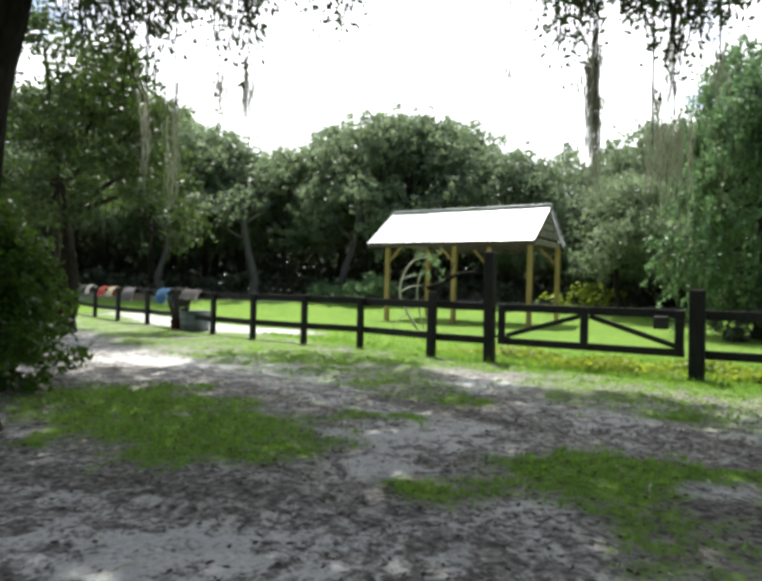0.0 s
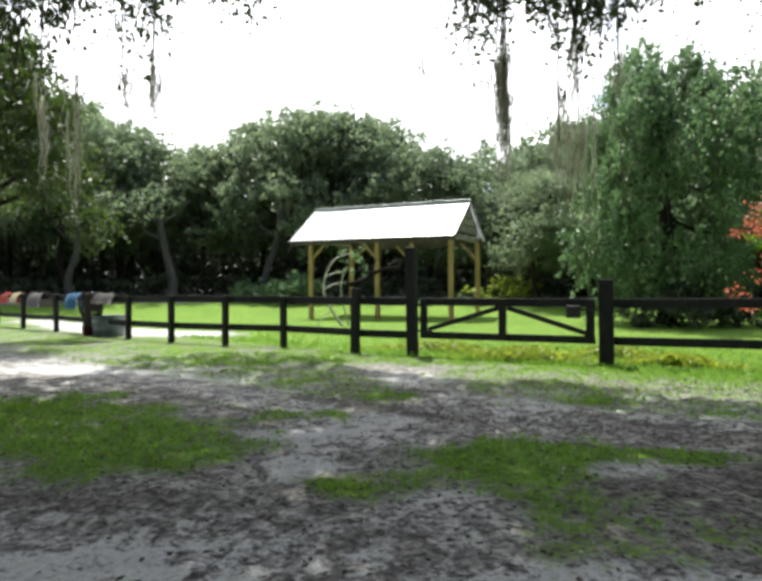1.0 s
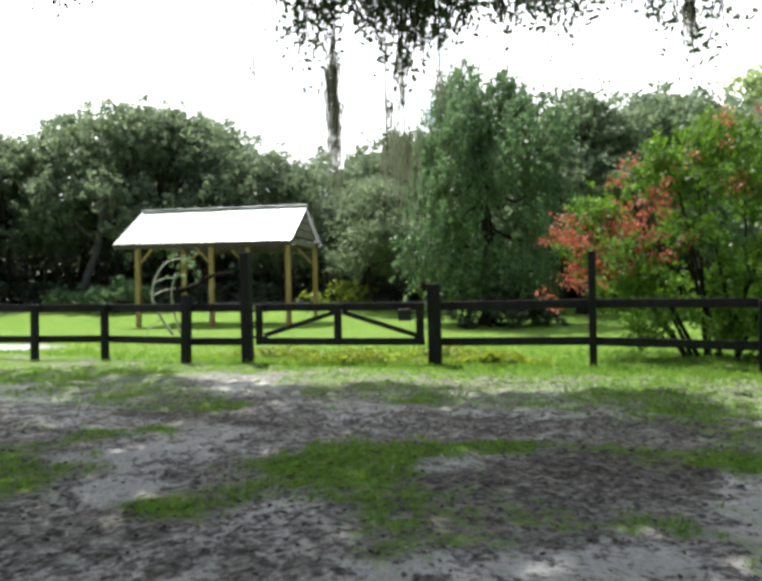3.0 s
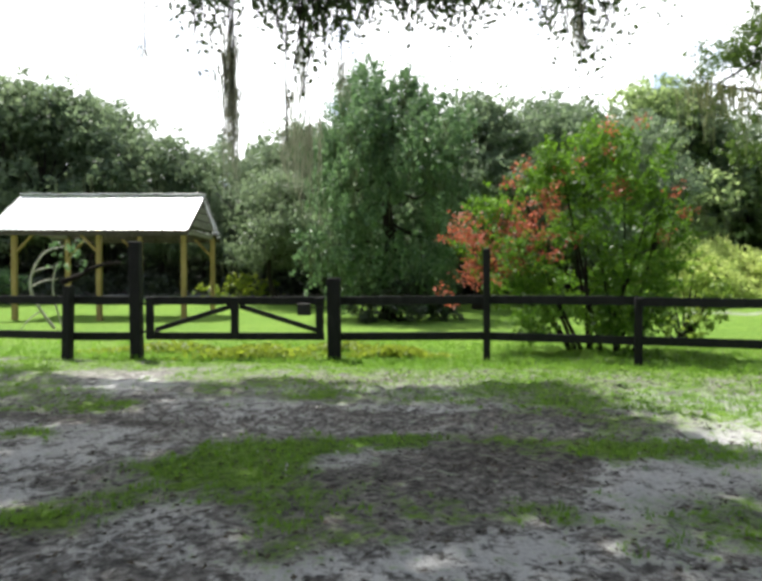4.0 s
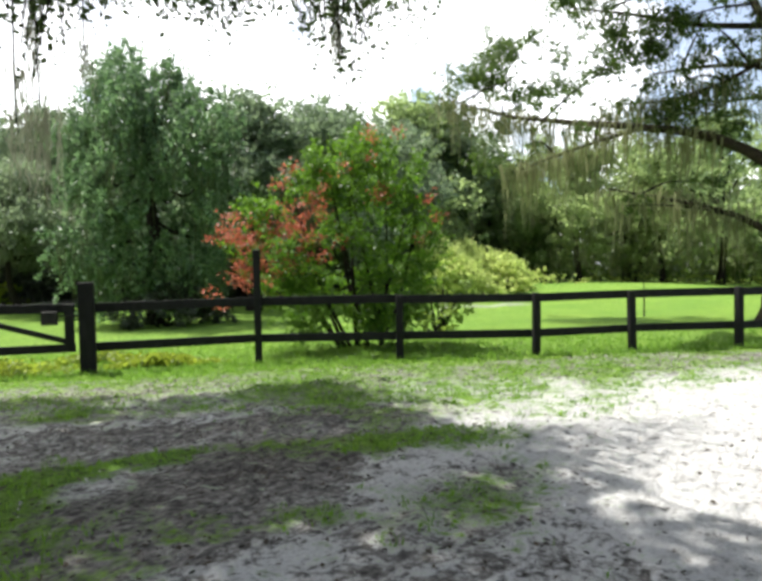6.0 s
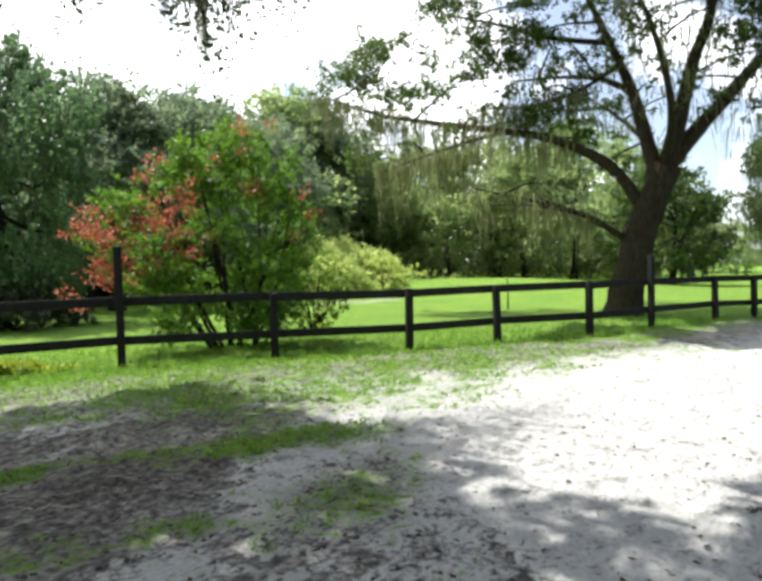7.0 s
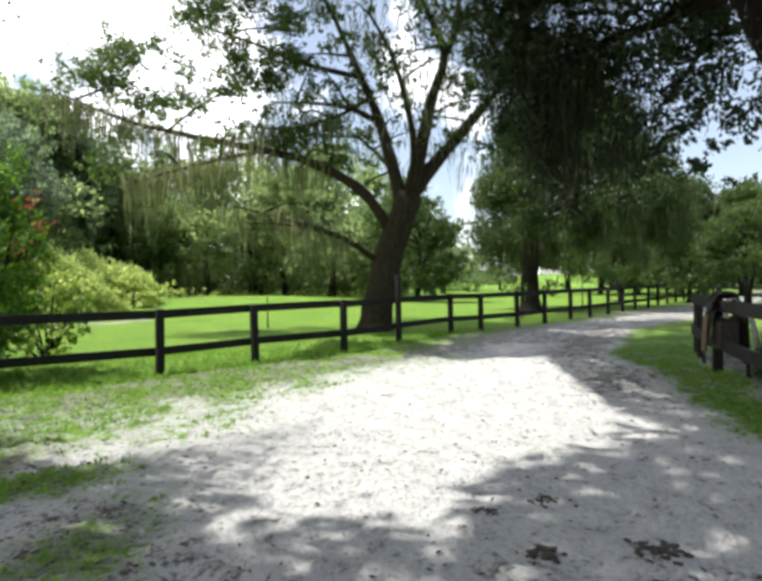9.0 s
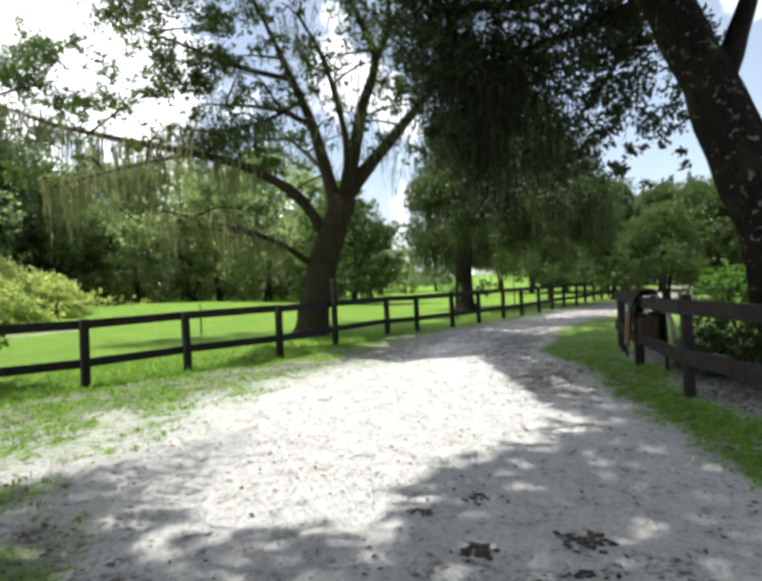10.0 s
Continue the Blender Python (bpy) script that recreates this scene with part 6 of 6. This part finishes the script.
# ---------------------------------------------------------------- grass, weeds and litter
def scatter(n, x0, x1, y0, y1, seed):
    r = rng_of(seed)
    x, y = r.uniform(x0, x1, n), r.uniform(y0, y1, n)
    return x, y, r


def blades(name, x, y, r, h, w, mat, label, per=3):
    """Tufts of bent, tapering blades."""
    n = len(x)
    x, y, h = np.repeat(x, per) + r.normal(size=n * per) * 0.022, np.repeat(y, per) + r.normal(size=n * per) * 0.022, np.repeat(h, per) * r.uniform(0.55, 1.2, n * per)
    a, lean = r.uniform(0, 6.283, n * per), r.uniform(0.15, 0.8, n * per) * h
    z = ground_height(x, y) - 0.004
    sx, sy = -np.sin(a) * w, np.cos(a) * w
    v = np.empty((n * per, 5, 3))
    mx, my = x + np.cos(a) * lean * 0.35, y + np.sin(a) * lean * 0.35
    v[:, 0], v[:, 1] = np.stack([x - sx, y - sy, z], 1), np.stack([x + sx, y + sy, z], 1)
    v[:, 2], v[:, 3] = np.stack([mx + sx * 0.7, my + sy * 0.7, z + h * 0.6], 1), np.stack([mx - sx * 0.7, my - sy * 0.7, z + h * 0.6], 1)
    v[:, 4] = np.stack([x + np.cos(a) * lean, y + np.sin(a) * lean, z + h], 1)
    i = np.arange(n * per)[:, None] * 5
    me_v = v.reshape(-1, 3)
    f = np.concatenate([i + [0, 1, 2], i + [0, 2, 3], i + [3, 2, 4]], 0)
    ob = array_part(name, me_v, f, mat)
    return tagged(ob, label, "grass", kind="stuff")


def near_ok(x, y):
    return np.hypot(x - 0.4, y + 0.3) > 1.6


x, y, r = scatter(84000, -9, 16, -6, 14, 501)
g, s = cover(x, y)
ok = (g + 0.25 * fbm(x, y, 3.0, 21) + 0.3 * fbm(x, y, 13.0, 22) > 0.52 + 0.12 * r.uniform(-1, 1, len(x))) & near_ok(x, y)
x, y = x[ok], y[ok]
keep = r.uniform(size=len(x)) < np.clip(9.0 / np.hypot(x, y), 0.35, 1)
x, y = x[keep], y[keep]
blades("grass", x, y, r, r.uniform(0.03, 0.075, len(x)), 0.0055, M_GRASS, "short trodden grass in worn patches")
k = r.uniform(size=len(x)) < 0.28
v, f = leaf_arrays(np.stack([x[k], y[k], ground_height(x[k], y[k]) + r.uniform(0.01, 0.045, k.sum())], 1), 0.042, r, narrow=0.8)
tagged(array_part("low_weeds", v, f, M_CLOVER), "small broadleaf weeds among the trodden grass", "weeds", kind="stuff")
x, y, r = scatter(60000, -9, 22, -3, 22, 502)
_, s = fence_coords(x, y)
ok = (np.abs(s - 0.15) < 0.5) | ((s > 0.5) & (s < 4) & (r.uniform(size=len(x)) < 0.4))
ok &= cover(x, y)[0] > 0.4
x, y = x[ok], y[ok]
blades("paddock_grass", x, y, r, r.uniform(0.05, 0.14, len(x)), 0.007, M_GRASS, "taller green grass under the fence rails")


def weed_patch(cx, cy, rx, ry, n, seed):
    r = rng_of(seed)
    p = r.normal(size=(n, 2)) * [rx * 0.5, ry * 0.5]
    c, s = math.cos(radians(-32)), math.sin(radians(-32))
    x, y = cx + p[:, 0] * c - p[:, 1] * s, cy + p[:, 0] * s + p[:, 1] * c
    z = ground_height(x, y) + r.uniform(0.02, 0.2, n) * np.exp(-(p[:, 0] / rx) ** 2 * 2)
    v, f = leaf_arrays(np.stack([x, y, z], 1), 0.085, r, narrow=0.75)
    tagged(array_part("weeds", v, f, M_WEED), "yellow-green broadleaf weeds in the grass by the gate", "weeds", "weed patches by the gate", "stuff")


weed_patch(6.9, 10.6, 1.0, 0.35, 2600, 601)
weed_patch(4.4, 12.1, 1.4, 0.6, 1900, 602)
weed_patch(2.9, 13.9, 1.6, 0.6, 1300, 603)
weed_patch(6.4, 11.9, 1.2, 0.5, 900, 604)

x, y, r = scatter(34000, -7, 14, -5, 9, 701)
g, s = cover(x, y)
ok = near_ok(x, y) & (r.uniform(size=len(x)) < 0.8 - 0.68 * s)
x, y = x[ok], y[ok]
v, f = leaf_arrays(np.stack([x, y, ground_height(x, y) + 0.012], 1), 0.055, r, narrow=0.6)
v[:, 2] = np.repeat(ground_height(x, y), 4) + 0.012 + (v[:, 2] - np.repeat(ground_height(x, y) + 0.012, 4)) * 0.3
tagged(array_part("leaf_litter", v, f, M_LITTER), "scattered brown dead leaves on grey soil", "leaf litter", kind="stuff")

x, y, r = scatter(420, -5, 12, -4, 9, 702)
ok = near_ok(x, y)
x, y = x[ok], y[ok]
v, f = leaf_arrays(np.stack([x, y, ground_height(x, y) + 0.012], 1), 0.04, r, narrow=0.9)
tagged(array_part("pale_flecks", v, f, M_FLECK), "small pale chips and dry leaves on the soil", "litter", kind="stuff")


def make_dung(cx, cy, w, seed):
    r = rng_of(seed)
    bm = bmesh.new()
    for _ in range(60):
        q = r.uniform(0.2, 1.0) ** 2 * 0.030 * w / 0.2
        x, y = cx + r.normal() * w * 0.35, cy + r.normal() * w * 0.35
        res = bmesh.ops.create_icosphere(bm, subdivisions=1, radius=q, matrix=pose(x, y, height_at(x, y) + q * 0.25, 0, 0, r.uniform(0, 360)) @ Matrix.Diagonal((1.7, 1.1, 0.5, 1)))
        for q2 in res["verts"]:
            q2.co += Vector(r.normal(size=3)) * q * 0.22
    ob = part("horse_dung", bm, M_DUNG)
    tagged(ob, "dark crumbled horse droppings on the sandy lane", "dung", "droppings on the lane", "stuff")


for k, (cx, cy, w) in enumerate(((4.3, -0.85, 0.2), (4.35, -1.5, 0.18), (5.3, -1.0, 0.12), (5.0, -0.55, 0.11), (4.0, -1.35, 0.12))):
    make_dung(cx, cy, w, 800 + k)
